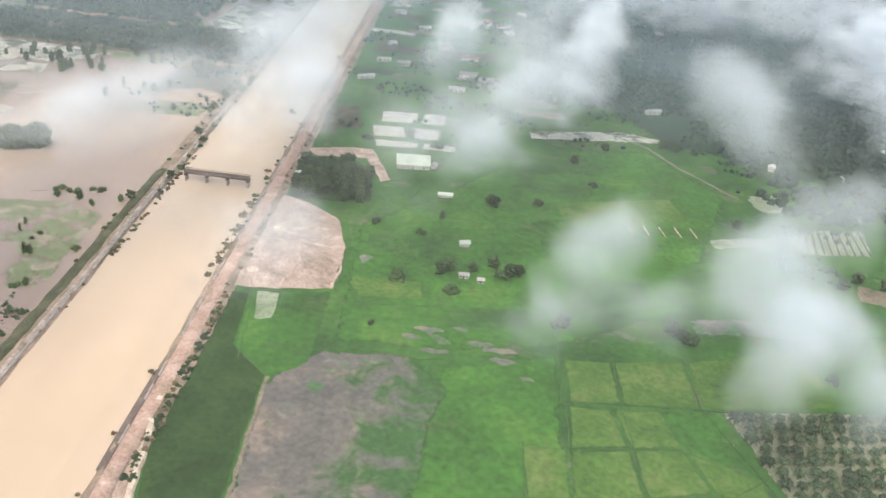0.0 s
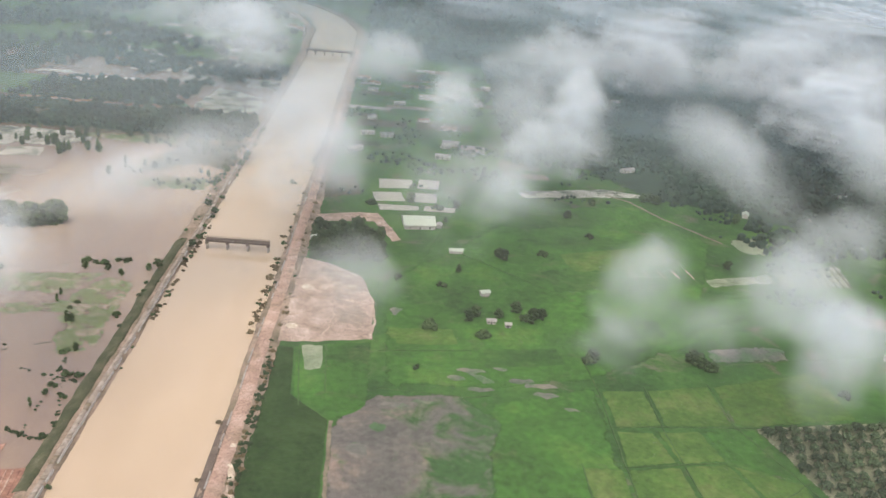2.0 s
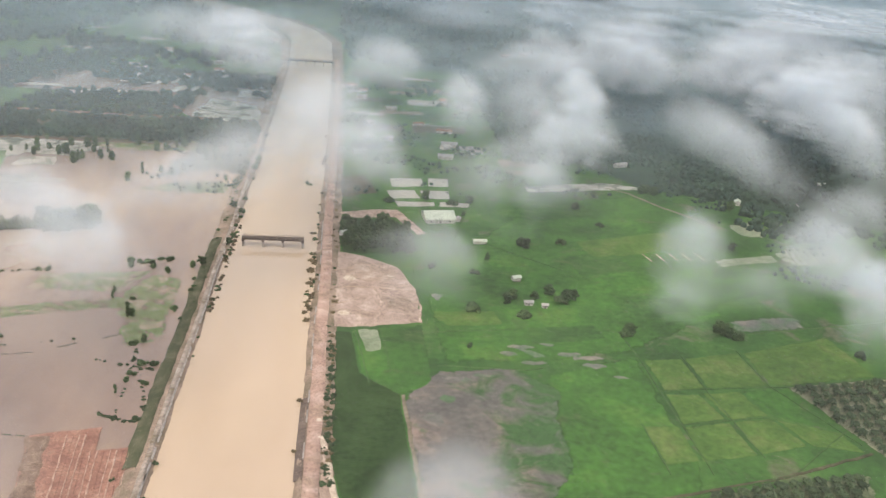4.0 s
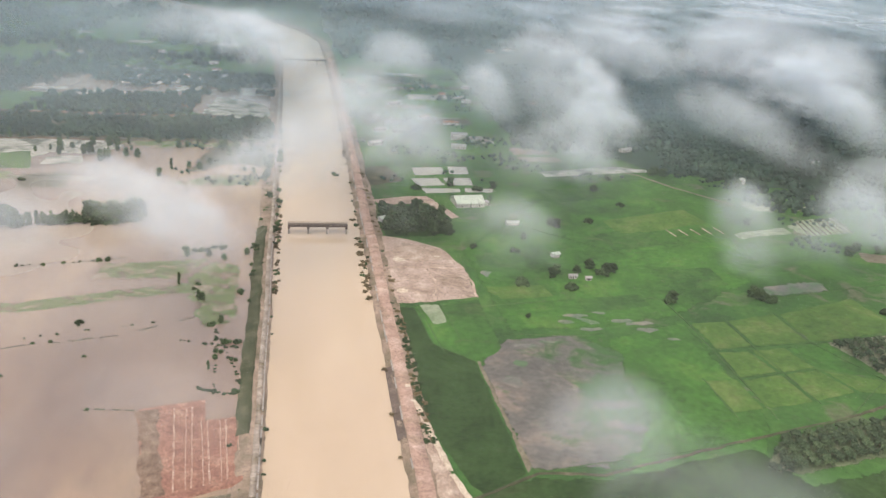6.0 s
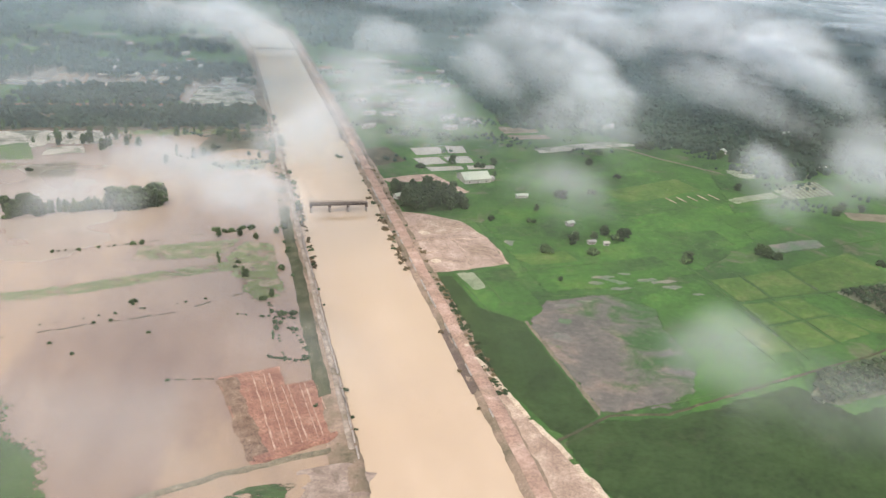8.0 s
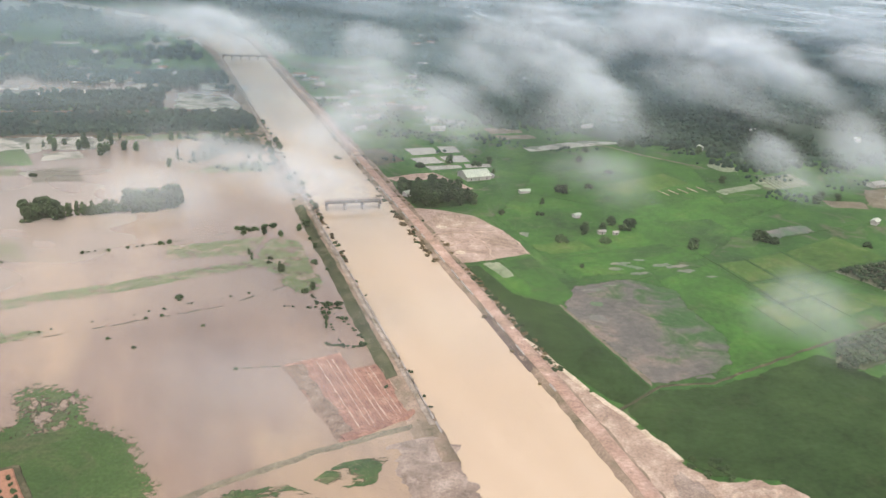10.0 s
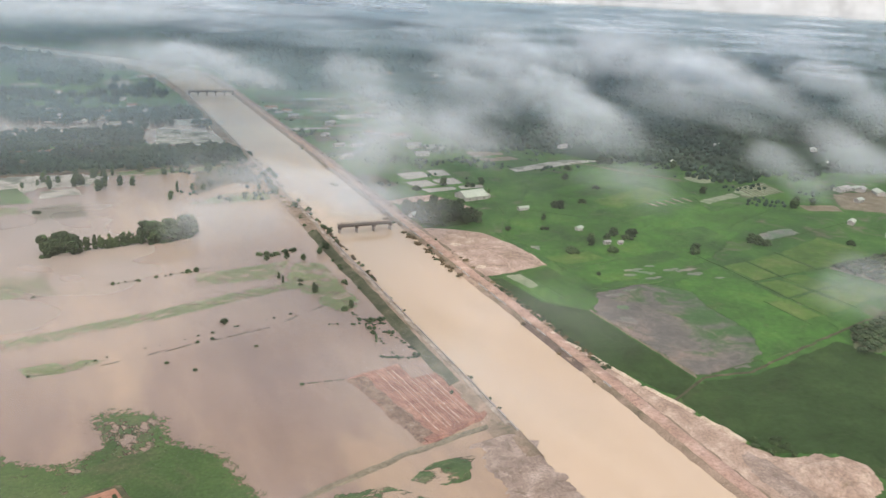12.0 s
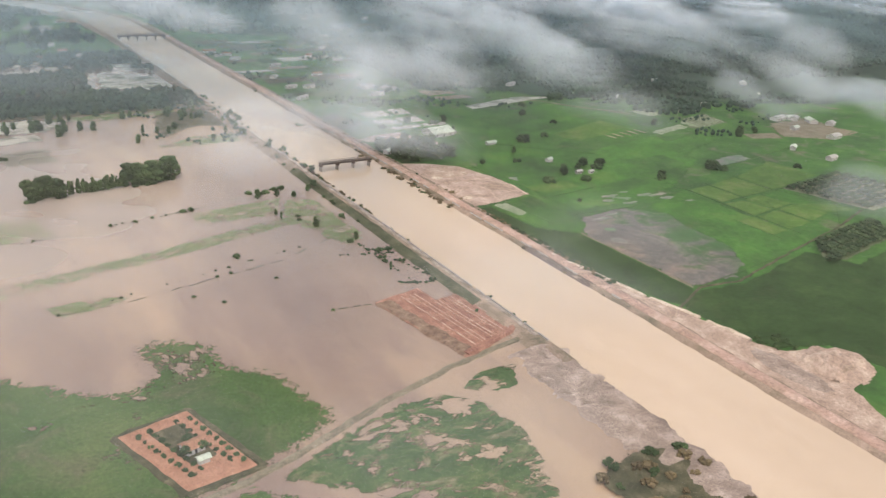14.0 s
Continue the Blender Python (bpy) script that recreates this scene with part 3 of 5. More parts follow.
def thicket(name, spots, mat, label, seed):
    """Low growth that nobody could count: many small bush crowns in one mesh."""
    src = crown_mesh("bush", random.Random(seed))
    src.verts.index_update()
    v0 = np.array([v.co[:] for v in src.verts])
    f0 = [[v.index for v in f.verts] for f in src.faces]
    src.free()
    vs, fs = [], []
    for x, y, z, size in spots:
        a, k = random.uniform(0, 6.28), random.uniform(0.8, 1.3)
        turn = np.array([[math.cos(a) * k, -math.sin(a), 0], [math.sin(a) * k, math.cos(a), 0], [0, 0, 1.0]])
        fs += [[i + len(vs) * len(v0) for i in f] for f in f0]
        vs.append(v0 @ turn.T * (size / PLAN) + np.array([x, y, z]))
    return tagged(py_mesh(name, np.concatenate(vs), fs, mat), label, "scrub", kind="stuff")


# ---- ground and water ----
LAND, FLOOD, CANAL = 0.8, 0.0, 0.0
ys = steps(-900, 4900, 12)
prof = [(-5000, -1.2), (-1500, -1.2), (-400, -1.2), (-60, -1.2), (-17, -1.0), (-3, -0.2), (6, -4.0)], [(-6, -4.0), (3, -0.2), (9, 0.7), (60, LAND), (400, LAND), (1500, LAND), (5600, LAND)]
gv, gf = [], []
for y in ys:
    for side, pr in ((-1, prof[0]), (1, prof[1])):
        for o, z in pr:
            gv.append((cx(y) + side * half(y) + o, y, z))
for i in range(len(ys) - 1):
    for k in range(13):
        a = i * 14 + k
        gf.append((a, a + 1, a + 15, a + 14))
tagged(py_mesh("ground", gv, gf, M_GROUND, True), "flat green farmland plain reaching the horizon", "ground", kind="structure")
tagged(ribbon("canal_water", [(-80, CANAL), (-50, CANAL), (-25, CANAL), (3, CANAL)], -900, 4900, M_CANAL, side=1), "muddy beige water of a swollen canal", "water", kind="structure")
tagged(ribbon("flood_water", [(-4900, FLOOD), (-1500, FLOOD), (-400, FLOOD), (-12, FLOOD)], -900, 4900, M_FLOOD, side=-1), "brown flood water standing over the fields", "water", kind="structure")

# embankments and roads
tagged(ribbon("embankment_west", [(-18.5, -0.5), (-15.5, 0.2), (-11, 1.4), (-7.5, 2.0), (-2.5, 2.0), (-0.8, 1.0), (1.2, -0.6)], 212, 3200, M_BANK, 1.6, 4, -1, 2, 0.35), "muddy grassed canal embankment", "embankment", kind="structure")
tagged(ribbon("road_west", [(-5.4, 2.0), (-5.2, 2.42), (-2.6, 2.42), (-2.4, 2.0)], 246, 1500, M_ROAD_GREY, 0.5, 4, -1, 3), "narrow pale road on the canal embankment", "road", kind="structure")
tagged(ribbon("grass_slope", [(-16.5, 0.3), (-14.5, 1.1), (-11.5, 2.1), (-8.8, 2.7), (-7.8, 1.8)], 300, 620, M_SLOPE, 1.2, 3, -1, 21, 0.1), "dark grassy outer slope of the embankment", "grass slope", kind="structure")
tagged(ribbon("embankment_east", [(-1.2, -0.6), (0.8, 0.8), (2.5, 1.6), (7, 1.9), (13, 1.9), (17, 1.2), (21, 0.5)], -100, 3200, M_BANK, 1.6, 4, 1, 5, 0.3), "muddy canal embankment with patches of scrub", "embankment", kind="structure")
tagged(ribbon("road_east", [(4.0, 1.7), (4.3, 2.35), (12.2, 2.35), (12.7, 1.7)], -100, 1500, M_ROAD_RED, 0.7, 4, 1, 6), "reddish dirt road along the canal", "road", kind="structure")

def mound(name, x, y, rx, ry, h, z, mat, label, category="mound", n=26, seed=1.0, kind="structure"):
    vs, fs = [], []
    for i in range(n + 1):
        for j in range(n + 1):
            u, v = i / n * 2 - 1, j / n * 2 - 1
            r = min(1.0, math.hypot(u, v) * (1 + 0.25 * wob(u * 9, v * 9, 0.3, seed)))
            hh = h * max(0.0, 1 - r * r) ** 1.2 * (0.65 + 0.9 * abs(wob(x + u * rx, y + v * ry, 0.16, seed))) + (0.25 * wob(x + u * rx, y + v * ry, 0.6, seed) if r < 0.95 else -0.4)
            vs.append((x + u * rx, y + v * ry, z + hh))
    for i in range(n):
        for j in range(n):
            u, v = (i + 0.5) / n * 2 - 1, (j + 0.5) / n * 2 - 1
            if math.hypot(u, v) < 0.98:
                a = i * (n + 1) + j
                fs.append((a, a + n + 1, a + n + 2, a + 1))
    return tagged(py_mesh(name, vs, fs, mat), label, category, kind=kind)


# ---- fields east of the canal ----
F = LAND + 0.15
patch("bare_lot", [(-150, 606), (-120, 594), (-92, 572), (-80, 530), (-78, 474), (-115, 466), (-152, 462)], F + 0.3, M_LOT, "pinkish bare soil lot beside the canal road", 1.0, category="bare soil", soft=1.6)
patch("dark_field", [(-146, 458), (-130, 458), (-124, 402), (-99, 377), (-94, 258), (-118, 238), (-126, 250), (-141, 310)], F, M_DARK, "dark green crop field", 0.6, soft=1.5)
patch("green_field", [(-130, 461), (-79, 471), (-77, 388), (-99, 377), (-124, 402)], F + 0.02, M_RICE, "bright green paddy field", 0.8, soft=2.0)
patch("pale_plot", [(-128, 462), (-110, 465), (-107, 434), (-121, 424)], F + 0.06, M_PALE, "pale green stubble plot at the corner of a field", 1.5, soft=3.5)
patch("wet_paddy", [(-76, 408), (-84, 396), (-99, 375), (-94, 260), (-50, 258), (-24, 272), (-4, 306), (-2, 350), (6, 388), (-22, 414)], F + 0.04, M_PADDY_WET, "greyish flooded paddy with green tufts", 2.0, 3.0, soft=7.0)
patch("paddy_margin", [(-99, 378), (-96, 378), (-92, 300), (-90, 264), (-94, 257), (-95, 300)], F + 0.1, M_TRACK, "pale muddy margin of the wet paddy", 1.0, 3.0, category="bare soil", soft=0.8)
for x, y, w, d in ((20, 432, 11, 4), (-8, 420, 12, 4), (34, 418, 11, 4), (8, 446, 8, 3), (48, 402, 7, 3), (-22, 432, 8, 4), (-12, 441, 14, 4), (36, 428, 10, 3.5), (-60, 396, 12, 5), (-70, 372, 9, 6), (-80, 350, 8, 9), (-44, 402, 10, 3)):
    patch("wet_patch", [(x - w, y), (x - w * 0.4, y + d), (x + w * 0.6, y + d * 0.8), (x + w, y - d * 0.3), (x, y - d)], F + 0.07, M_PUDDLE, "shallow grey puddle among rice plants", 2.5, 2.0, seed=x, category="puddle", soft=2.4)
patch("rice_block", [(-72, 470), (-78, 570), (-20, 640), (60, 760), (175, 790), (230, 700), (160, 500), (70, 440), (0, 420), (-70, 416)], F - 0.06, M_RICE, "wide bright green rice field", 3.0, soft=9.0)
patch("rice_block", [(0, 405), (70, 436), (68, 300), (30, 230), (-45, 250), (-14, 300)], F - 0.05, M_RICE, "wide bright green rice field", 3.0, soft=6.0)
for n_, (q, m_) in enumerate(((((-72, 462), (-12, 468), (-16, 506), (-72, 500)), M_RICE_Y), (((-72, 520), (-20, 530), (-16, 560), (-76, 566)), M_RICE_D), (((-10, 440), (60, 452), (56, 486), (-8, 476)), M_RICE_D), (((60, 560), (120, 580), (110, 640), (50, 610)), M_RICE_D),
              (((80, 600), (190, 640), (180, 690), (70, 650)), M_RICE_Y), (((40, 690), (120, 720), (110, 765), (30, 740)), M_RICE_D), (((80, 480), (140, 492), (138, 540), (76, 522)), M_RICE_D), (((160, 520), (260, 560), (250, 596), (150, 566)), M_RICE))):
    patch("rice_plot", list(q), F - 0.04 + 0.008 * n_, m_, "rice plot of another green inside the wide field", 2.5, 3.0, seed=q[0][0], soft=9.0)
patch("dark_field", [(-92, 256), (-52, 252), (44, 276), (60, 240), (170, 262), (190, 180), (60, 40), (-60, 40), (-74, 120), (-80, 160), (-108, 168), (-118, 186), (-122, 214), (-126, 240)], F + 0.01, M_DARK, "dark green field behind the spoil heap", 2.0, soft=6.0)
for q in (((72, 428), (101, 431), (103, 392), (74, 386)), ((103, 431), (146, 442), (149, 396), (105, 392)), ((73, 384), (96, 385), (103, 355), (72, 349)),
          ((98, 386), (126, 389), (133, 360), (105, 355)), ((128, 389), (162, 394), (172, 345), (136, 358)), ((72, 347), (103, 353), (107, 318), (71, 312)),
          ((105, 353), (133, 358), (143, 328), (109, 319)), ((135, 357), (172, 343), (176, 322), (145, 328)), ((46, 348), (70, 348), (70, 312), (48, 308))):
    patch("paddy_plot", list(q), F + 0.05, random.choice((M_RICE_Y, M_RICE_Y, M_RICE)), "yellowish green paddy plot with low bunds", 0.6, seed=q[0][0], soft=1.2)
patch("paddy_plot", [(150, 442), (230, 470), (236, 412), (164, 397), (151, 398)], F + 0.05, M_RICE_Y, "yellowish green paddy plot with low bunds", 1.0)
patch("paddy_plot", [(158, 492), (226, 508), (220, 482), (160, 470)], F + 0.06, M_PUDDLE, "greyish paddy plot with standing water", 2.0, soft=7.0)
patch("grove_floor", [(-148, 655), (-133, 690), (-89, 680), (-70, 610), (-107, 598), (-140, 600)], F + 0.05, M_DARK, "dark green ground below a grove", 3.0, category="undergrowth", soft=6.0)
patch("sand_arc", [(-147, 700), (-112, 712), (-86, 714), (-62, 652), (-72, 646), (-90, 690), (-137, 684)], F + 0.3, M_SAND, "curved bank of bare pinkish soil", 2.0, category="bare soil")
patch("brown_plot", [(-152, 812), (-117, 822), (-106, 762), (-142, 744)], F + 0.1, M_SCRUB, "brown fallow plot beside the canal", 2.0)
for q in (((-92, 815), (-56, 820), (-55, 790), (-91, 784)), ((-50, 822), (-26, 822), (-28, 792), (-52, 790)), ((-98, 774), (-66, 778), (-62, 750), (-92, 746)),
          ((-62, 778), (-30, 780), (-30, 752), (-60, 750)), ((-90, 740), (-48, 742), (-48, 728), (-88, 722)), ((-44, 744), (-12, 742), (-14, 728), (-46, 728))):
    patch("fish_pond", list(q), F + 0.08, M_POND, "pale rectangular pond between grass bunds", 1.0, category="pond")
patch("pale_strip", [(54, 808), (150, 836), (216, 818), (150, 806), (54, 784)], F + 0.1, M_REED, "pale bare strip at the edge of the rice", 2.0, category="bare soil", soft=4.0)
patch("pale_strip", [(196, 616), (262, 634), (262, 616), (198, 598)], F + 0.1, M_PALE, "pale bare strip at the edge of the rice", 2.0, category="bare soil", soft=4.0)
patch("seedling_beds", [(262, 634), (285, 654), (340, 668), (331, 618), (272, 606)], F + 0.1, M_PALE, "pale seedling beds with dark rows", 1.5, category="bare soil", soft=6.0)
patch("cleared_plot", [(248, 712), (292, 724), (280, 674), (250, 678)], F + 0.1, M_PALE, "cleared pale plot near the woods", 4.0, category="bare soil", soft=8.0)
patch("cleared_plot", [(308, 708), (352, 690), (340, 672), (300, 680)], F + 0.1, M_PALE, "cleared pale plot near the woods", 4.0, category="bare soil", soft=8.0)
patch("cleared_plot", [(296, 570), (345, 560), (335, 530), (290, 545)], F + 0.1, M_TRACK, "pale plot among the bunds", 3.0, category="bare soil", soft=6.0)
patch("yard", [(380, 600), (460, 600), (450, 520), (380, 505), (330, 540)], F + 0.05, M_TRACK, "pale yard round a cluster of houses", 4.0, category="yard", soft=12.0)
for q in (((-19, 443), (-6, 438), (7, 428), (-5, 427)), ((-12, 446), (8, 440), (6, 437), (-12, 442)), ((20, 430), (40, 434), (42, 428), (22, 424)), ((-66, 527), (-58, 522), (-66, 508), (-70, 520)), ((0, 558), (9, 556), (8, 552), (1, 552))):
    patch("mud_patch", list(q), F + 0.08, M_PUDDLE, "small pale bare patch in the green field", 1.5, 2.0, seed=q[0][1], category="bare soil", soft=2.0)
patch("wood_floor", [(180, 815), (262, 775), (330, 740), (430, 690), (560, 640), (1600, 560), (4200, 1500), (4600, 4600), (-600, 4600), (-60, 2400), (-110, 1480), (60, 1420), (110, 930)], F + 0.005, M_WOODFLOOR, "dark floor of the eastern woods", 14.0, 12.0, soft=30.0, category="undergrowth")
for p in (((-80, 570), (-77, 476)), ((-118, 390), (-128, 462)), ((-104, 404), (-109, 464)), ((-73, 414), (-13, 410), (0, 414)),
          ((-74, 460), (-10, 468)), ((66, 470), (70, 428), (73, 300)), ((70, 388), (164, 396), (240, 410)), ((102, 436), (103, 392), (110, 316)), ((147, 444), (150, 396), (178, 330)), ((70, 349), (133, 359)), ((46, 350), (48, 300)),
          ((152, 468), (226, 484), (300, 500)), ((-20, 640), (70, 560)), ((-90, 258), (40, 278), (120, 300), (176, 345)), ((128, 610), (195, 618)), ((-12, 742), (-44, 620))):
    ridge("field_bund", list(p), 1.0, LAND, 0.4, M_BUND, "low grassy earth bund between fields", 0.8, seed=p[0][0])
for p in (((-150, 528), (-128, 532), (-104, 530), (-82, 526)), ((-112, 530), (-108, 505), (-113, 468)), ((-148, 560), (-122, 570), (-96, 560)), ((-80, 520), (-79, 474)), ((-142, 500), (-126, 508))):
    ridge("soil_ridge", list(p), 1.9, F + 0.25, 0.5, M_SAND, "low ridge of pushed soil on the bare lot", 2.2, seed=p[0][0], category="ridge")
for x, y, r in ((-132, 548, 6), (-120, 560, 5), (-100, 552, 5), (-136, 486, 5)):
    mound("soil_clod", x, y, r, r, 0.9, F + 0.2, M_CRUST, "small pale clod heap on the bare lot", n=10, seed=x)
ridge("farm_track", [(-130, 236), (-88, 258), (-52, 254), (44, 281), (119, 300), (180, 322)], 3.0, LAND, 0.35, M_SCRUB, "narrow farm track between fields", 1.0, category="track")
ridge("farm_track", [(150, 815), (172, 800), (196, 757), (240, 700)], 3.0, LAND, 0.45, M_TRACK, "narrow farm track between fields", 1.0, category="track")
ridge("farm_track", [(452, 640), (440, 560), (452, 522), (395, 512)], 4.0, LAND, 0.45, M_TRACK, "narrow farm track between fields", 1.0, category="track")
for i in range(5):
    ridge("seed_bed", [(133 + i * 13, 622 + i * 2), (136 + i * 13, 606 + i * 2)], 1.1, LAND, 0.6, M_SAND, "short raised pale bed", 0.3, category="bed")
for i in range(9):
    ridge("seed_bed", [(284 + i * 6, 650 + i * 1.6), (276 + i * 6.5, 610 + i * 1.1)], 1.6, LAND, 0.6, M_SCRUB, "dark planted row in the pale bed", 0.4, category="bed")

# eastern sandy margin and spoil heap
patch("sandy_margin", [(-150, 384), (-148, 378), (-146, 326), (-138, 298), (-136, 265), (-129, 239), (-123, 211), (-119, 183), (-111, 166), (-94, 159), (-78, 158), (-72, 145), (-78, 128), (-100, 122), (-114, 118), (-122, 94), (-120, -60), (-147, -60), (-149, 250)], 1.75, M_RUBBLE, "trampled sandy margin beside the dirt road", 2.5, 3.0, deep=1.2, category="bare soil", soft=1.6)
for p in (((-141, 306), (-137, 282), (-135, 262)), ((-134, 258), (-128, 238), (-125, 222)), ((-124, 216), (-121, 200), (-119, 186)), ((-148, 352), (-147, 338)), ((-149, 376), (-148, 366)), ((-146, 330), (-143, 318))):
    ridge("spoil_ridge", list(p), 4.5, 1.4, 0.9, M_CRUST, "cream-coloured ridge of dumped sand beside the field", 1.6, 2.5, seed=p[0][1], category="ridge")
patch("pit_water", [(-118, 188), (-100, 184), (-96, 166), (-112, 168)], 1.82, M_DARK, "dark weedy hollow beside the spoil heap", 3.0, 3.0, category="hollow")


mound("spoil_heap", -100, 142, 20, 22, 7.0, 1.75, M_RUBBLE, "rough heap of excavated pale soil", seed=3)
mound("spoil_heap", -88, 140, 12, 16, 5.0, 1.75, M_RUBBLE, "rough heap of excavated pale soil", seed=5)
mound("spoil_heap", -128, 150, 10, 30, 2.0, 1.75, M_DEBRIS, "rough heap of excavated pale soil", seed=7)
mound("spoil_heap", -137, 235, 5, 30, 1.2, 1.75, M_RUBBLE, "long low heap of sandy soil", seed=9)
mound("spoil_heap", -115, 560, 22, 20, 1.2, F + 0.3, M_RUBBLE, "low heap of soil on the bare lot", seed=11)

# ---- west of the canal: drowned fields ----
tagged(ribbon("bare_bank", [(-34, -0.4), (-29, 0.5), (-22, 1.3), (-14, 1.7), (-7, 1.5), (-2, 0.9), (2.5, -0.6)], -60, 236, M_DEBRIS, 6.0, 3, -1, 12, 1.2), "grey muddy bank littered with debris", "bank", kind="structure")
patch("scrub_patch", [(-292, 122), (-264, 132), (-240, 128), (-234, 108), (-240, 60), (-300, 50)], 1.2, M_SCRUB, "brown scrub on the muddy bank", 4.0, 3.0, deep=1.4, category="scrub", soft=6.0)
patch("ploughed_field", [(-302, 330), (-266, 338), (-264, 317), (-246, 320), (-241, 260), (-285, 242)], 0.55, M_PLOUGH, "reddish ploughed plot above the flood", 1.0, 3.0, deep=0.9, soft=1.2)
for i in range(12):
    f = i / 11
    x0, x1 = -281 + f * 36, -273 + f * 31
    y1 = 333 if x0 < -268 else 318
    ridge("furrow_ridge", [(x1, 254 + f * 10), (x0 - 1.5, y1 - 3 + f * 2)], 1.2 if i % 3 == 0 else 0.8, 0.55, 0.3, M_RIDGE if i % 3 != 1 else M_PLOUGH, "raised reddish furrow ridge", 0.4, 2.5, seed=i, category="furrow")
ridge("plot_edge", [(-296.5, 328), (-281, 247)], 13.0, 0.45, 0.5, M_DRYWEED, "weedy edge of the ploughed plot", 1.0, seed=3)
ridge("clay_bank", [(-284, 247), (-262, 254), (-240, 263)], 6.0, 0.5, 1.1, M_PLOUGH, "bank of red earth at the ploughed plot", 1.2, seed=6)
ridge("farm_track", [(-236, 252), (-300, 238), (-341, 225), (-385, 207), (-430, 190), (-480, 178)], 5.5, -0.1, 0.7, M_TRACK, "muddy farm track above the water", 1.0, seed=8, category="track")
patch("flood_meadow", [(-425, 187), (-385, 203), (-341, 220), (-312, 216), (-300, 200), (-296, 170), (-299, 150), (-310, 118), (-356, 118), (-390, 160), (-412, 178)], 0.14, M_FLOODROWS, "green field with standing brown water", 2.5, 2.0, deep=0.4, soft=7.0)
patch("flood_meadow", [(-307, 214), (-291, 227), (-262, 229), (-275, 206), (-290, 204)], 0.15, M_FLOODROWS, "green corner of a half-drowned field", 2.0, 2.0, seed=4, deep=0.4)
patch("flood_meadow", [(-462, 340), (-436, 345), (-402, 322), (-404, 296), (-384, 281), (-378, 256), (-370, 238), (-367, 216), (-396, 200), (-434, 187), (-480, 174), (-640, 150), (-640, 370), (-560, 352), (-516, 334), (-499, 322), (-482, 304), (-462, 293), (-451, 303)], 0.13, M_FLOODGRASS_G, "green field with standing brown water", 1.6, 2.0, deep=0.4, soft=22.0)
patch("flood_meadow", [(-430, 186), (-385, 152), (-350, 112), (-320, 20), (-640, 20), (-640, 160), (-480, 176)], 0.12, M_FLOODGRASS_G, "green field with standing brown water", 2.0, 3.0, deep=0.4, soft=9.0)
patch("grass_strip", [(-640, 395), (-507, 448), (-400, 474), (-305, 503), (-262, 502), (-262, 486), (-307, 483), (-400, 454), (-502, 431), (-640, 376)], 0.12, M_FLOODGRASS, "long strip of half-drowned grass", 1.5, 3.0, deep=0.4)
patch("grass_strip", [(-488, 405), (-458, 410), (-436, 402), (-446, 394), (-479, 386)], 0.12, M_FLOODGRASS, "short strip of green above the flood", 1.5, 3.0, deep=0.4)
patch("grass_strip", [(-365, 540), (-300, 548), (-285, 550), (-300, 510), (-366, 512)], 0.12, M_FLOODGRASS, "drowned meadow strip with pale grass", 1.5, 3.0, deep=0.4)
patch("grass_strip", [(-640, 560), (-498, 573), (-474, 568), (-463, 532), (-501, 523), (-640, 505)], 0.12, M_FLOODGRASS, "drowned meadow strip with pale grass", 1.5, 3.0, deep=0.4)
patch("grass_strip", [(-300, 508), (-285, 548), (-258, 540), (-255, 440), (-280, 425), (-292, 470)], 0.10, M_FLOODGRASS, "weedy flooded meadow beside the embankment", 4.0, 3.0, deep=0.4, soft=8.0)
patch("grass_strip", [(-345, 745), (-300, 775), (-255, 778), (-256, 742), (-300, 738)], 0.12, M_FLOODGRASS, "drowned meadow strip with pale grass", 2.0, 3.0, deep=0.4)
patch("island_plot", [(-490, 768), (-442, 778), (-436, 726), (-480, 724)], 0.15, M_SCRUB, "dark weedy plot islanded by the flood", 1.5, 3.0, deep=0.4)
patch("green_plot", [(-540, 880), (-505, 872), (-484, 786), (-520, 784)], 0.14, M_RICE, "small bright green field in the flood", 1.0, 3.0, deep=0.4)
patch("scrub_patch", [(-318, 885), (-246, 912), (-246, 800), (-280, 815), (-302, 800), (-330, 770), (-336, 790)], 0.14, M_SCRUB, "brown scrub standing in the flood", 4.0, 3.0, deep=0.4, category="scrub", soft=12.0)
patch("wood_floor", [(-900, 1020), (-505, 1018), (-240, 1030), (-242, 905), (-420, 905), (-505, 905), (-900, 900)], 0.16, M_SCRUB, "dark floor of a tree belt", 5.0, 8.0, deep=0.4, category="undergrowth")
patch("wood_floor", [(-900, 1160), (-420, 1140), (-345, 1040), (-520, 1040), (-900, 1040)], 0.16, M_GROUND, "dark floor of a tree belt", 5.0, 8.0, deep=0.4, category="undergrowth")
patch("wood_floor", [(-1600, 1330), (-260, 1330), (-262, 1500), (-300, 1780), (-420, 1900), (-700, 2120), (-1200, 2600), (-2600, 3600), (-4200, 3600), (-4200, 1330)], 0.16, M_GROUND, "wooded land west of the canal", 9.0, 14.0, deep=0.4, category="undergrowth")
patch("tidal_flat", [(-345, 1046), (-290, 1022), (-250, 1034), (-262, 1110), (-330, 1155)], 0.19, M_REED, "pale reedy flat with pools", 5.0, 5.0, deep=0.4)
patch("reed_shallow", [(-600, 905), (-440, 905), (-400, 880), (-430, 836), (-480, 842), (-500, 800), (-530, 790), (-600, 800)], 0.12, M_REED, "pale reedy shallows with weeds", 4.0, 4.0, deep=0.4, soft=14.0)
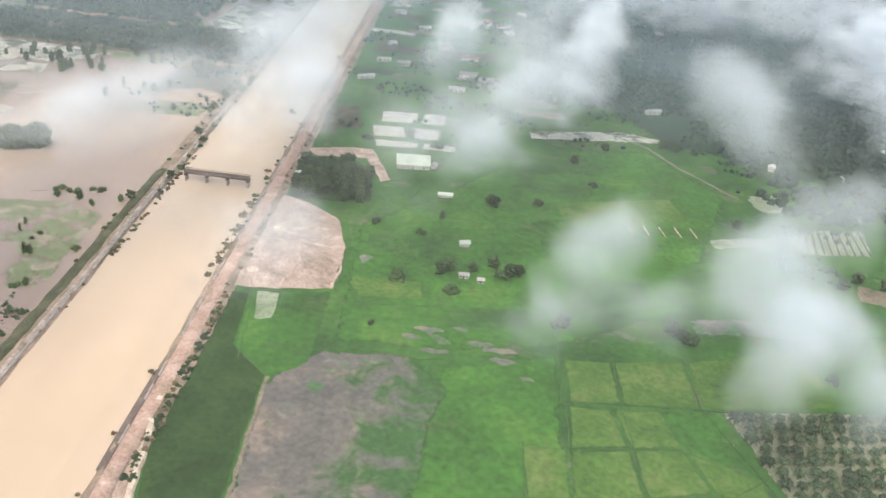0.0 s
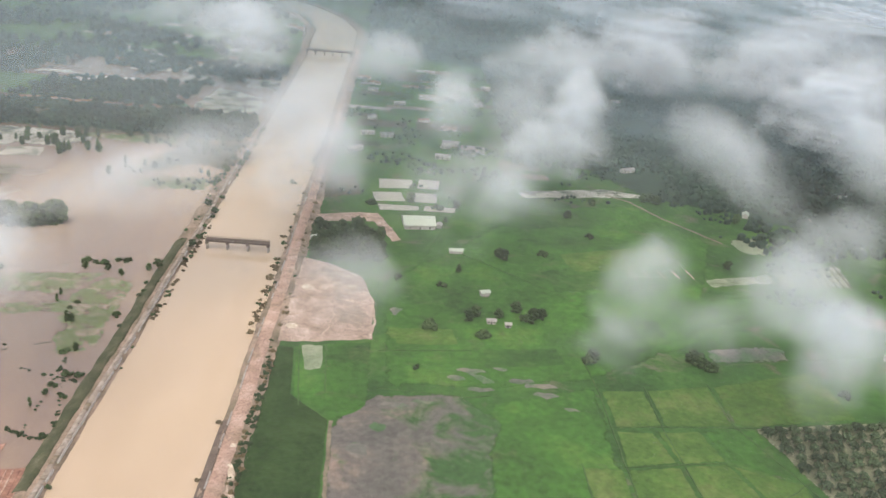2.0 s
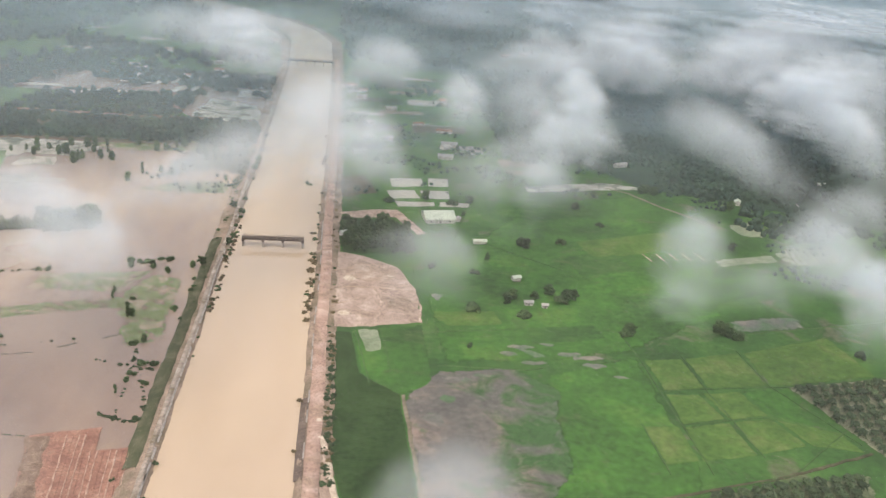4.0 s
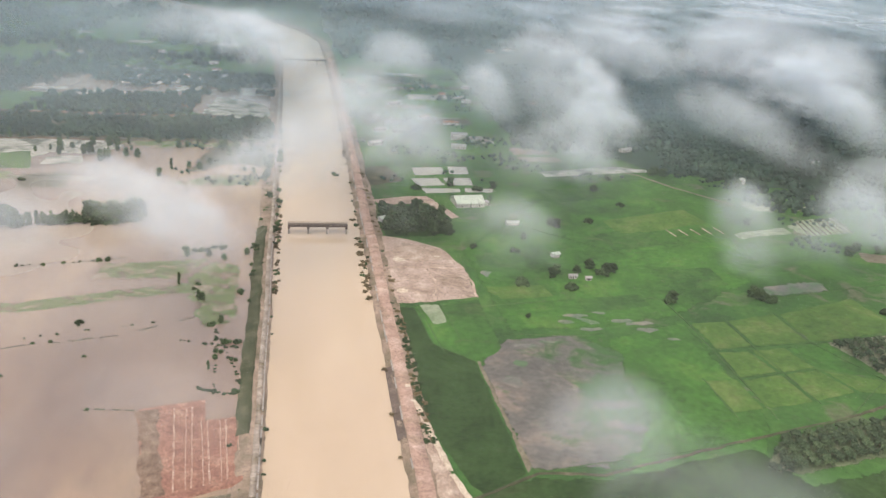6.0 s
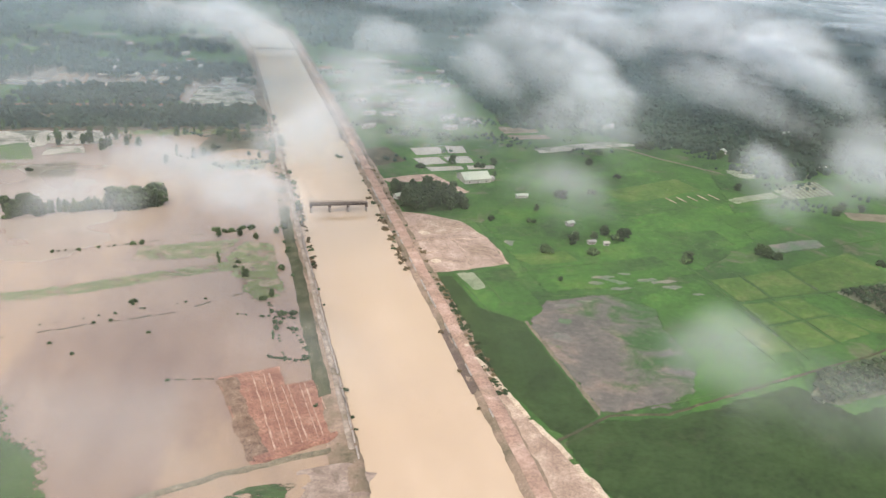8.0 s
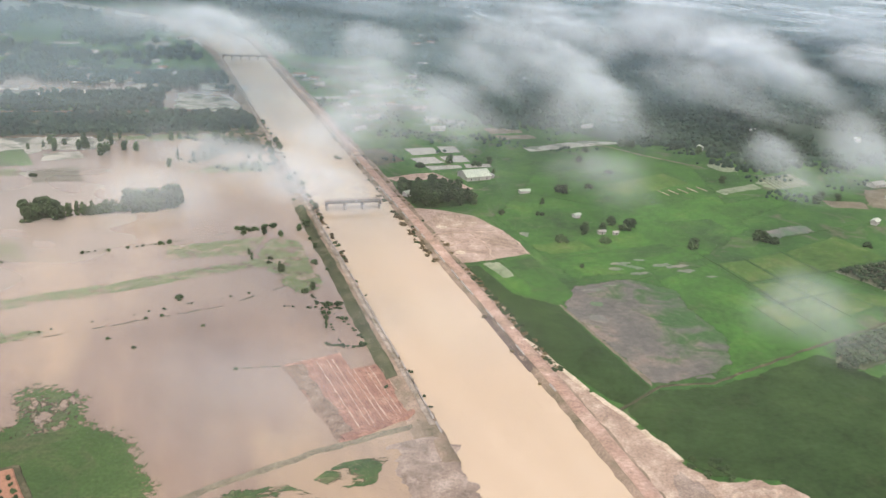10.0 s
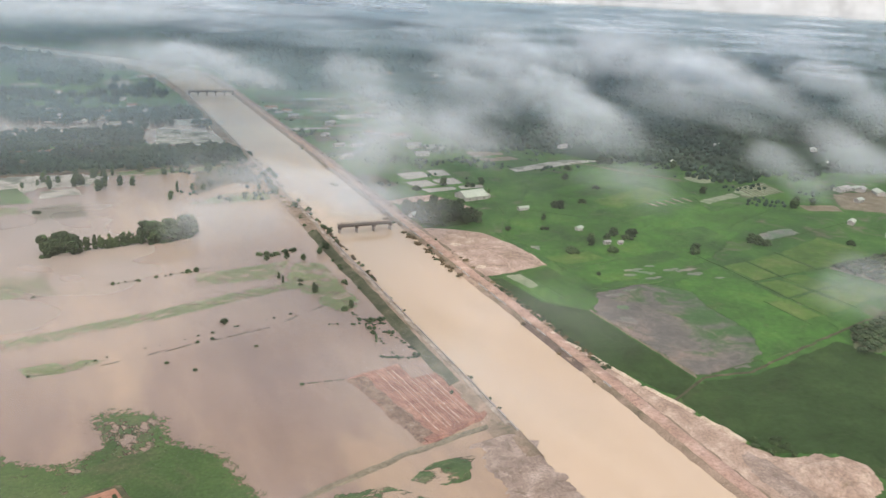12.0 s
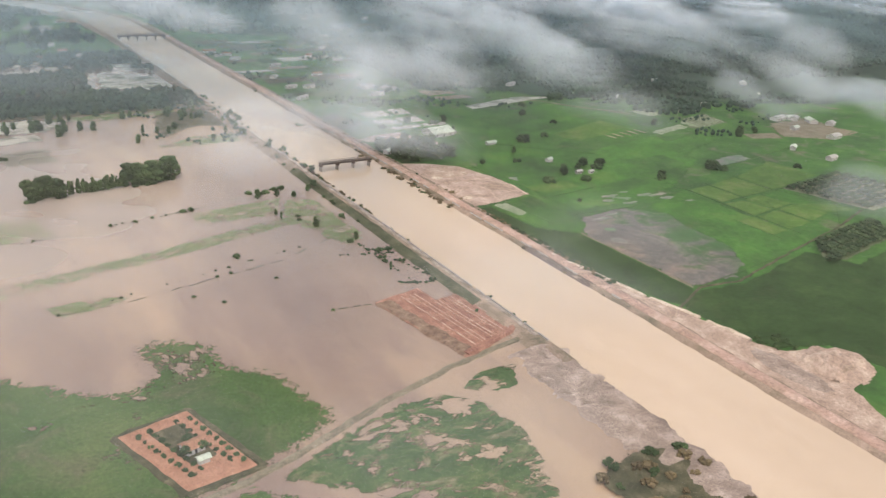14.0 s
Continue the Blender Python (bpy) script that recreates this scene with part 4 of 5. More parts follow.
patch("reed_shallow", [(-440, 905), (-330, 908), (-262, 905), (-300, 880), (-370, 872), (-420, 880)], 0.12, M_FLOODGRASS, "weedy shallows before the tree belt", 4.0, 4.0, deep=0.4, soft=10.0)
patch("reed_shallow", [(-540, 775), (-500, 778), (-484, 756), (-520, 740), (-560, 745)], 0.12, M_FLOODGRASS, "weedy shallows round a small field", 3.0, 4.0, deep=0.4, soft=8.0)
for p in (((-500, 519), (-460, 527), (-368, 546), (-285, 572)), ((-480, 392), (-440, 394), (-380, 409), (-330, 420), (-285, 446)), ((-304, 330), (-326, 332)), ((-640, 330), (-480, 392)), ((-640, 495), (-500, 519))):
    for (x0, y0), (x1, y1) in zip(p, p[1:]):
        far_, f = math.hypot(x1 - x0, y1 - y0), 0.0
        while f < 1:
            g_ = min(1.0, f + random.uniform(4, 18) / far_)
            if random.random() < 0.62:
                ridge("flood_bund", [(x0 + f * (x1 - x0), y0 + f * (y1 - y0)), (x0 + g_ * (x1 - x0), y0 + g_ * (y1 - y0))], random.uniform(0.9, 2.0), -0.1, 0.3, M_SCRUB, "stretch of a nearly drowned field bund", 1.2, 2.0, seed=f * 9)
            f = g_ + random.uniform(0.5, 5) / far_

# square homestead on a mound of orange clay
for a_, b_ in zip(((-476, 248), (-439, 258), (-420, 198), (-456, 192)), ((-439, 258), (-420, 198), (-456, 192), (-476, 248))):
    ridge("weedy_border", [a_, b_], 4.5, 0.0, 0.8, M_SCRUB, "weedy dark border round the clay mound", 0.8, 2.5, seed=a_[0])
pad = empty("garden_mound", "square orange clay mound with planted rows", "mound", kind="")
bm = bmesh.new()
bm_pts = outline([(-473, 247), (-440, 255), (-424, 199), (-455, 196)], 3.0, 0.8, 2)
tops = [bm.verts.new((x, y, 1.25)) for x, y in bm_pts]
lows = [bm.verts.new((-448 + (x + 448) * 1.12, 224 + (y - 224) * 1.12, -0.3)) for x, y in bm_pts]
bm.faces.new(tops)
for i in range(len(tops)):
    bm.faces.new((tops[i], lows[i], lows[(i + 1) % len(tops)], tops[(i + 1) % len(tops)]))
bmesh.ops.triangulate(bm, faces=[f for f in bm.faces if len(f.verts) > 4])
bmesh.ops.recalc_face_normals(bm, faces=bm.faces[:])
bmesh.ops.scale(bm, vec=(PLAN, PLAN, PLAN), verts=bm.verts[:])
part("earth_body", bm, M_CLAY, pad)
bm = bmesh.new()
tops = [bm.verts.new((x, y, 1.32)) for x, y in outline([(-461, 243), (-446, 246), (-437, 214), (-449, 211)], 3.0, 1.0, 5)]
bm.faces.new(tops)
g = bmesh.ops.extrude_face_region(bm, geom=bm.faces[:])["geom"]
bmesh.ops.translate(bm, vec=(0, 0, -0.2), verts=[v for v in g if isinstance(v, bmesh.types.BMVert)])
bmesh.ops.recalc_face_normals(bm, faces=bm.faces[:])
bmesh.ops.triangulate(bm, faces=[f for f in bm.faces if len(f.verts) > 4])
bmesh.ops.scale(bm, vec=(PLAN, PLAN, PLAN), verts=bm.verts[:])
part("weedy_yard", bm, M_SCRUB, pad, "dark weedy middle of the mound")


# ---- bridges ----
def bridge(x0, x1, y, width, deck, bents, label):
    b = empty("bridge", label, "bridge", at=((x0 + x1) / 2, y, 0))
    h = PLAN * (x1 - x0) / 2
    box_part("deck", (-h, h, -width / 2, width / 2, deck - 0.7, deck), M_CONC_D, b, "dark wet bridge deck", 0.08)
    for s in (-1, 1):
        box_part("girder", (-h + 0.4, h - 0.4, s * width * 0.32 - 0.35, s * width * 0.32 + 0.35, deck - 1.7, deck - 0.7), M_CONC_D, b)
        rail = box_part("parapet", (-h, h, s * width / 2 - 0.12, s * width / 2 + 0.12, deck + 0.75, deck + 1.0), M_CONC_D, b, "weathered concrete rail")
        n = int(h / 1.6)
        for i in range(n + 1):
            x = -h + 0.15 + (2 * h - 0.3) * i / n
            box_part("rail_post", (x - 0.12, x + 0.12, s * width / 2 - 0.11, s * width / 2 + 0.11, deck, deck + 0.75), M_CONC, rail)
    for i in range(bents):
        x = -h + 0.9 + (2 * h - 1.8) * i / (bents - 1)
        cap = box_part("pier_cap", (x - 1.0, x + 1.0, -width / 2 + 0.1, width / 2 - 0.1, deck - 3.1, deck - 1.7), M_CONC_D, b, "", 0.06)
        for s in (-1, 1):
            bm = bmesh.new()
            g = bmesh.ops.create_cone(bm, cap_ends=True, segments=12, radius1=0.75, radius2=0.75, depth=deck + 1.9)["verts"]
            bmesh.ops.translate(bm, vec=(x, s * width * 0.3, (deck - 3.1 - 5) / 2), verts=g)
            part("pier", bm, M_CONC, cap)
    return b


bridge(-224, -172, 610, 5.5, 7.2, 4, "low concrete bridge with its ends cut off by the flood")
bridge(-249, -171, 1440, 9.0, 8.0, 6, "long concrete road bridge across the canal")

# concrete slabs on the eastern bank, and low white walls along the road
rev = empty("revetment", "dark sloping concrete revetment at the water's edge", "revetment", at=(0, 0, 0))
for i in range(12):
    y = 292 + i * 6.6
    bm = bmesh.new()
    e = cx(y) + half(y)
    vs = [bm.verts.new(v) for v in ((e - 2.0, y, -0.7), (e + 3.6, y, 1.75), (e + 3.6, y + 6.4, 1.75), (e - 2.0, y + 6.4, -0.7))]
    f = bm.faces.new(vs)
    g = bmesh.ops.extrude_face_region(bm, geom=[f])["geom"]
    bmesh.ops.translate(bm, vec=(0, 0, 0.35), verts=[v for v in g if isinstance(v, bmesh.types.BMVert)])
    bmesh.ops.recalc_face_normals(bm, faces=bm.faces[:])
    bmesh.ops.scale(bm, vec=(PLAN, PLAN, PLAN), verts=bm.verts[:])
    part("slab", bm, M_CONC_D, rev)
for side, off, y0, y1, gap, n in ((-1, -1.6, 240, 600, 0.9, 26), (-1, -1.6, 620, 1150, 0.6, 22), (1, 3.4, 210, 800, 0.62, 34)):
    for i in range(n):
        if random.random() > gap:
            continue
        y = y0 + (y1 - y0) * (i + random.random() * 0.4) / n
        ln = random.uniform(7, 17)
        w = empty("low_wall", "whitewashed low concrete wall along the canal road", "wall", "low walls along the canal", at=(cx(y) + side * half(y) + off, y, 1.7))
        box_part("wall_body", (-0.3, 0.3, -ln / 2, ln / 2, -0.9, 0.6), M_WHITE, w, "", 0.05)
        box_part("coping", (-0.42, 0.42, -ln / 2 - 0.1, ln / 2 + 0.1, 0.6, 0.75), M_CONC, w)


# ---- buildings ----
def house(x, y, z, w, d, h, turn, roof_mat, label, name="house", wall_mat=M_WHITE, openings=True):
    b = empty(name, label, name.replace("_", " "), "farm buildings", at=(x, y, z), turn=turn)
    wall = box_part("wall", (-w / 2, w / 2, -d / 2, d / 2, -0.5, h), wall_mat, b)
    bm = bmesh.new()
    o, r = 0.7, d * 0.2 + 0.4
    prof_ = ((-d / 2 - o, h - 0.1), (0, h + r), (d / 2 + o, h - 0.1), (d / 2 + o, h + 0.08), (0, h + r + 0.2), (-d / 2 - o, h + 0.08))
    ends = [[bm.verts.new((sx * (w / 2 + o), py, pz)) for py, pz in prof_] for sx in (-1, 1)]
    for k in range(6):
        bm.faces.new((ends[0][k], ends[0][(k + 1) % 6], ends[1][(k + 1) % 6], ends[1][k]))
    for e in ends:
        bm.faces.new((e[0], e[1], e[4], e[5]))
        bm.faces.new((e[1], e[2], e[3], e[4]))
    bmesh.ops.recalc_face_normals(bm, faces=bm.faces[:])
    part("roof", bm, roof_mat, b)
    for sx in (-1, 1):
        bm = bmesh.new()
        two = [[bm.verts.new((sx * w / 2 - e * sx, py, pz)) for py, pz in ((-d / 2, h), (d / 2, h), (0, h + r - 0.05))] for e in (0, 0.2)]
        bm.faces.new(two[0])
        bm.faces.new(two[1])
        for k in range(3):
            bm.faces.new((two[0][k], two[0][(k + 1) % 3], two[1][(k + 1) % 3], two[1][k]))
        bmesh.ops.recalc_face_normals(bm, faces=bm.faces[:])
        part("gable", bm, wall_mat, b)
    if openings:
        box_part("door", (-0.5, 0.5, -d / 2 - 0.06, -d / 2 + 0.05, 0, 2.05), M_DOOR, b, "dark doorway")
        for sx in (-0.32, 0.32):
            wn_ = box_part("window", (sx * w - 0.6, sx * w + 0.6, -d / 2 - 0.05, -d / 2 + 0.05, 1.0, 2.1), M_DOOR, b, "dark window")
            box_part("sill", (sx * w - 0.75, sx * w + 0.75, -d / 2 - 0.15, -d / 2 + 0.05, 0.9, 1.0), M_CONC, wn_)
    return b


house(-49, 692, LAND, 25, 20, 3.6, 8, M_ROOF_PALE, "wide shed with a pale green-white metal roof", "shed")
house(-16, 634, LAND, 10, 4, 2.4, 5, M_ROOF_PALE, "small farm shelter with a pale roof", "farm_shelter", openings=False)
house(-30, 690, LAND, 5, 4, 2.4, 80, M_ROOF_GREY, "small hut with a grey roof", "hut")
house(6, 510, LAND, 5.5, 3.2, 2.3, 4, M_ROOF_GREY, "small farm hut with a grey sheet roof", "hut")
house(18, 506, LAND, 3.6, 2.8, 2.2, 4, M_ROOF_GREY, "small farm hut with a weathered roof", "hut")
house(4, 556, LAND, 6, 4, 2.4, 20, M_ROOF_PALE, "small farm shelter with a pale roof", "farm_shelter", openings=False)
house(-138, 640, LAND, 6, 5, 3.2, 30, M_ROOF_PALE, "small white hut half hidden by the grove", "hut")
house(-446, 222, 1.3, 8, 6, 2.8, 15, M_ROOF_RUST, "low dwelling with a dark roof on the mound", "house")
house(-444, 211, 1.3, 4.5, 2.5, 2.2, 10, M_ROOF_PALE, "white-roofed shelter on the mound", "shelter", openings=False)
for hx, hy, hw, hd, ht in ((408, 606, 18, 10, 10), (430, 598, 12, 8, 30), (440, 580, 16, 9, 60), (426, 604, 10, 7, 0), (452, 560, 10, 8, 20), (395, 512, 16, 9, 10), (304, 447, 12, 6, 12), (300, 494, 10, 5, 30),
                           (384, 560, 9, 6, 12), (350, 770, 9, 6, 40), (372, 702, 8, 6, 10), (290, 780, 8, 5, 70), (500, 720, 12, 7, 20), (560, 800, 10, 7, 50), (430, 860, 9, 6, 10)):
    house(hx, hy, LAND, hw, hd, 3.2, ht, random.choice((M_ROOF_PALE, M_ROOF_GREY, M_ROOF_PALE)), "white farmhouse with a pale sheet roof among trees")
for i in range(46):
    hx, hy = random.choice(((random.uniform(-140, 60), random.uniform(880, 1300)), (random.uniform(100, 900), random.uniform(900, 1900)), (random.uniform(-560, -260), random.uniform(1120, 1700))))
    house(hx, hy, LAND if hx > -240 else 0.2, random.uniform(7, 18), random.uniform(5, 9), 3.0, random.uniform(-20, 40), random.choice((M_ROOF_GREY, M_ROOF_GREY, M_ROOF_RUST)), "distant farmhouse with a sheet-metal roof")

# ---- far fields and ponds ----
for i in range(40):
    x, y = random.uniform(-130, 80), random.uniform(850, 1400)
    w, d = random.uniform(14, 38), random.uniform(8, 22)
    patch("far_plot", [(x - w, y - d), (x + w, y - d * 0.8), (x + w, y + d), (x - w, y + d * 0.9)], F + 0.03 + i * 0.006, random.choice((M_SCRUB, M_SCRUB, M_DARK, M_TRACK, M_PUDDLE, M_POND, M_RICE_D)), "small field plot beyond the ponds", 3.0, 4.0, seed=i)
for q in (((-530, 1126), (-415, 1138), (-412, 1174), (-470, 1166), (-530, 1170)), ((-392, 1258), (-314, 1252), (-311, 1286), (-390, 1292)), ((-480, 1225), (-420, 1222), (-415, 1250), (-478, 1254)), ((-300, 1180), (-262, 1176), (-262, 1215), (-300, 1222)), ((-560, 830), (-500, 850), (-505, 890), (-560, 885)), ((-480, 800), (-440, 806), (-444, 836), (-482, 830))):
    patch("far_pond", list(q), 0.33, M_REED, "pale flooded pond edged with reeds", 4.0, 4.0, seed=q[0][0], category="pond")
for i in range(26):
    x, y = random.uniform(-640, -265), random.uniform(1160, 1310) if i < 13 else random.uniform(1350, 1750)
    w, d = random.uniform(10, 38), random.uniform(8, 26)
    patch("far_pond", [(x - w, y - d), (x + w, y - d * 0.8), (x + w, y + d), (x - w, y + d * 0.9)], 0.3 + i * 0.006, M_POND, "pale flooded pond among the trees", 3.0, 4.0, seed=i + 40, category="pond")
for i in range(30):
    x, y = random.uniform(250, 1500), random.uniform(850, 2200)
    w, d = random.uniform(14, 60), random.uniform(10, 30)
    patch("far_plot", [(x - w, y - d), (x + w, y - d * 0.8), (x + w, y + d), (x - w, y + d * 0.9)], F + 0.03 + i * 0.006, random.choice((M_RICE, M_RICE, M_TRACK, M_POND)), "distant clearing in the woods", 4.0, 6.0, seed=i + 80)

# ---- trees ----
G = LAND
for x, y, k, s in ((-15, 592, "tall", 0.75), (25, 626, "full", 0.9), (21, 632, "full", 0.8), (-65, 575, "bush", 1.1), (-29, 566, "bush", 1.0), (-11, 512, "full", 0.85), (-5, 520, "full", 0.8), (12, 519, "full", 0.7), (26, 529, "full", 0.85),
                   (38, 520, "full", 0.9), (44, 522, "full", 0.8), (33, 516, "bush", 1.5), (-39, 498, "bush", 1.7), (-2, 489, "bush", 1.5), (73, 466, "full", 0.85), (70, 462, "bush", 1.5), (144, 472, "full", 1.0), (148, 468, "full", 0.9), (152, 466, "bush", 1.7),
                   (156, 464, "bush", 1.6), (97, 737, "full", 0.8), (-57, 750, "full", 0.9), (-13, 743, "full", 0.8), (188, 802, "full", 1.0), (194, 806, "full", 0.9), (200, 798, "full", 1.0), (273, 758, "full", 1.0), (128, 783, "bush", 1.6), (-30, 735, "bush", 1.5), (-96, 738, "bush", 1.4), (-24, 700, "tall", 0.6),
                   (60, 640, "bush", 1.4), (110, 690, "bush", 1.2), (-48, 440, "bush", 0.8), (225, 640, "full", 0.8), (285, 560, "full", 0.9), (300, 572, "full", 0.9), (318, 566, "full", 0.8), (240, 440, "bush", 1.3)):
    tree(k, x, y, G, s * (1.35 if k == "bush" else 0.95), "trees in the green fields", "dark green tree standing alone in the rice" if k != "bush" else "dark round bush in the green field", 1.0 if k == "bush" else 1.5)
for i in range(100):
    a = random.random()
    x, y = -140 + 62 * random.random(), 604 + 70 * random.random()
    if x > -95 and y > 660 or x < -132 and y < 615:
        continue
    tree(random.choice(("full", "full", "broad", "bush")), x, y, G, random.uniform(0.85, 1.25), "dark grove by the bare lot", "dark green tree of a dense grove")
for i in range(44):
    f = i / 43
    big = 1.75 if f < 0.2 else 0.95 + 0.5 * (f - 0.2) if f < 0.66 else 1.85
    back = random.uniform(-4, 7) if f < 0.2 or f > 0.66 else 0
    tree("full" if f < 0.2 or f > 0.66 else random.choice(("tall", "tall", "full")), -472 + 118 * f + random.uniform(-1.2, 1.2), 618 + 16 * f + back + random.uniform(-1.5, 1.5), -1.2, big * random.uniform(0.75, 1.1), "row of trees in the flood", "dark leafy tree of a row standing in flood water", 0.95)
for x, y, k, s in ((-303, 556, "full", 0.8), (-303, 510, "tall", 0.55), (-286, 556, "full", 0.7), (-285, 472, "tall", 0.7), (-282, 474, "full", 0.6), (-256, 485, "bush", 1.3), (-266, 437, "full", 0.6), (-272, 434, "bush", 1.1), (-273, 548, "full", 0.55), (-256, 560, "full", 0.6), (-358, 437, "bush", 1.2),
                   (-368, 545, "bush", 1.2), (-361, 546, "bush", 1.2), (-425, 534, "bush", 0.8), (-407, 536, "bush", 0.8), (-393, 540, "bush", 0.7), (-292, 567, "bush", 1.3), (-298, 565, "bush", 1.2), (-306, 570, "bush", 1.2), (-276, 573, "bush", 1.3), (-283, 573, "bush", 1.1), (-347, 790, "tall", 1.0), (-356, 768, "full", 0.9), (-319, 795, "full", 0.8),
                   (-420, 822, "tall", 1.0), (-416, 826, "tall", 1.1), (-424, 820, "full", 1.2), (-401, 838, "full", 1.0), (-388, 834, "full", 1.0), (-441, 852, "full", 1.1), (-446, 846, "full", 1.0), (-262, 782, "full", 0.7), (-284, 752, "full", 0.7), (-265, 388, "bush", 0.9), (-260, 408, "bush", 1.2), (-253, 408, "bush", 1.1),
                   (-254, 384, "bush", 1.0), (-268, 374, "tall", 0.5), (-250, 346, "bush", 1.0), (-264, 395, "bush", 1.0), (-387, 370, "bush", 0.6), (-380, 410, "bush", 0.6), (-370, 412, "bush", 0.6), (-402, 385, "bush", 0.6), (-330, 800, "full", 0.7), (-310, 812, "full", 0.8), (-268, 860, "full", 0.8), (-482, 745, "bush", 1.4), (-470, 840, "full", 0.9),
                   (-330, 331, "bush", 0.5), (-345, 392, "bush", 0.5), (-288, 500, "bush", 0.9), (-290, 492, "bush", 0.8), (-302, 500, "tall", 0.5)):
    tree(k, x, y, -0.4 if k != "bush" else -0.2, s, "trees in the drowned fields", "small tree standing in shallow flood water" if k != "bush" else "dark bush on a drowned field bund")
for i in range(34):
    x, y = random.uniform(-560, -265), random.uniform(846, 906)
    tree(random.choice(("full", "tall")), x, y, -0.4, random.uniform(0.6, 1.15), "trees before the belt", "small dark tree in the shallows before the belt")
weeds = []
for i in range(130):
    f = random.random()
    (x0, y0), (x1, y1) = random.choice((((-500, 519), (-368, 546)), ((-480, 392), (-285, 446)), ((-272, 440), (-246, 350)), ((-290, 412), (-246, 400)), ((-272, 352), (-246, 342)), ((-268, 420), (-262, 345))))
    weeds.append((x0 + f * (x1 - x0) + random.uniform(-1, 1), y0 + f * (y1 - y0) + random.uniform(-1, 1), -0.3, random.uniform(0.2, 0.5)))
thicket("drowned_weeds", weeds, M_LEAF, "low weeds poking out of the flood along drowned bunds", 34)
for i in range(120):
    y = 240 + 760 * (i + random.random()) / 120
    w = wob(0, y, 0.02, 3)
    s = random.uniform(0.5, 1.25)
    if y > 460 or random.random() < 0.5:
        tree(random.choice(("bush", "bush", "broad" if y > 560 else "bush")), cx(y) - half(y) + random.choice((random.uniform(-18, -9), random.uniform(-12, -8), random.uniform(-0.5, 1.5))), y, 0.6 if y > 0 else 0, s * (0.7 if y > 560 else 0.62), "bushes along the western bank", "bush growing on the canal embankment")
for i in range(75):
    y = 225 + 760 * (i + random.random()) / 75
    if random.random() < (0.8 if y > 470 else 0.3):
        tree(random.choice(("bush", "dry", "dry")), cx(y) + half(y) + random.choice((random.uniform(-2.5, 1.5), random.uniform(12.5, 17))), y, 0.9, random.uniform(0.4, 1.0), "bushes along the eastern bank", "bush growing at the water's edge")
for mat_, share in ((M_LEAF_DRY, 1.0), (M_LEAF, 0.3)):
    east, west, hedge = [], [], []
    for i in range(int(38 * share)):
        y = random.choice((random.uniform(470, 660), random.uniform(480, 600)))
        east.append((cx(y) + half(y) - random.uniform(0.5, 5.5), y, -0.5, random.uniform(0.4, 0.95)))
        y = random.uniform(480, 660)
        west.append((cx(y) - half(y) + random.uniform(0.5, 4.5), y, -0.5, random.uniform(0.35, 0.8)))
    for i in range(40 if share == 1.0 else 90):
        y = random.uniform(285, 455)
        hedge.append((cx(y) + half(y) + random.uniform(13.5, 18.5), y, 0.9, random.uniform(0.35, 0.8)))
    thicket("shore_scrub", east, mat_, "ragged scrub standing in the canal's eastern edge", 31)
    thicket("shore_scrub", west, mat_, "ragged scrub standing in the canal's western edge", 32)
    thicket("hedge", hedge, mat_, "ragged hedge between the dirt road and the dark field", 33)
for x, y in ((-176, 780), (-178, 786)):
    tree("bush", x, y, -0.6, 1.1, "bushes in the canal", "bush standing in the canal water")
for i in range(40):
    tree(random.choice(("dry", "dry", "bush")), random.uniform(-290, -236), random.uniform(60, 128), 1.1, random.uniform(0.7, 1.4), "scrub on the muddy bank", "dry brownish bush on the muddy bank")
for i in range(14):
    x, y = random.uniform(-118, -98), random.uniform(166, 190)
    tree("bush", x, y, 1.7, random.uniform(0.5, 1.0), "weeds by the spoil heap", "low weedy bush beside the spoil heap")
# orchards
for i in range(11):
    for j in range(9):
        x = 168 + i * 8.9 + j * 2.4 + (4.0 if j % 2 else 0) + random.uniform(-0.8, 0.8)
        y = 390 + i * 1.5 - j * 8.4 + random.uniform(-0.8, 0.8)
        tree("palm", x, y, G, random.uniform(1.15, 1.42), "first orchard", "grey-green orchard tree planted in rows")
patch("orchard_floor", [(162, 396), (262, 414), (285, 330), (186, 314)], F + 0.07, M_ORCHARD, "pale weedy ground below the orchard", 1.5, soft=3.0)
for i in range(12):
    for j in range(5):
        x = 65 + i * 8.3 - j * 5.2 + (3.5 if j % 2 else 0) + random.uniform(-0.8, 0.8)
        y = 280 + i * 1.5 - j * 7.2 + random.uniform(-0.8, 0.8)
        tree("palm", x, y, G, random.uniform(1.15, 1.42), "second orchard", "grey-green orchard tree planted in rows")
patch("orchard_floor", [(40, 258), (66, 284), (168, 303), (154, 266), (57, 246)], F + 0.07, M_PALM_FLOOR, "dull weedy ground below the second orchard", 1.5, soft=5.0)
# planting on the orange mound
for i in range(9):
    for x0, x1, y0, y1 in ((-467, -450, 244, 201), (-461, -446, 247, 204), (-448, -432, 250, 205), (-441, -427, 250, 202)):
        f = (i + 0.5) / 9
        tree("bush", x0 + f * (x1 - x0), y0 + f * (y1 - y0), 1.25, random.uniform(0.45, 0.7), "garden bushes on the mound", "small clipped garden bush on orange clay")
for x, y in ((-447, 227), (-442, 220), (-450, 218)):
    tree("broad", x, y, 1.2, 0.55, "trees on the mound", "small dark tree beside the dwelling")

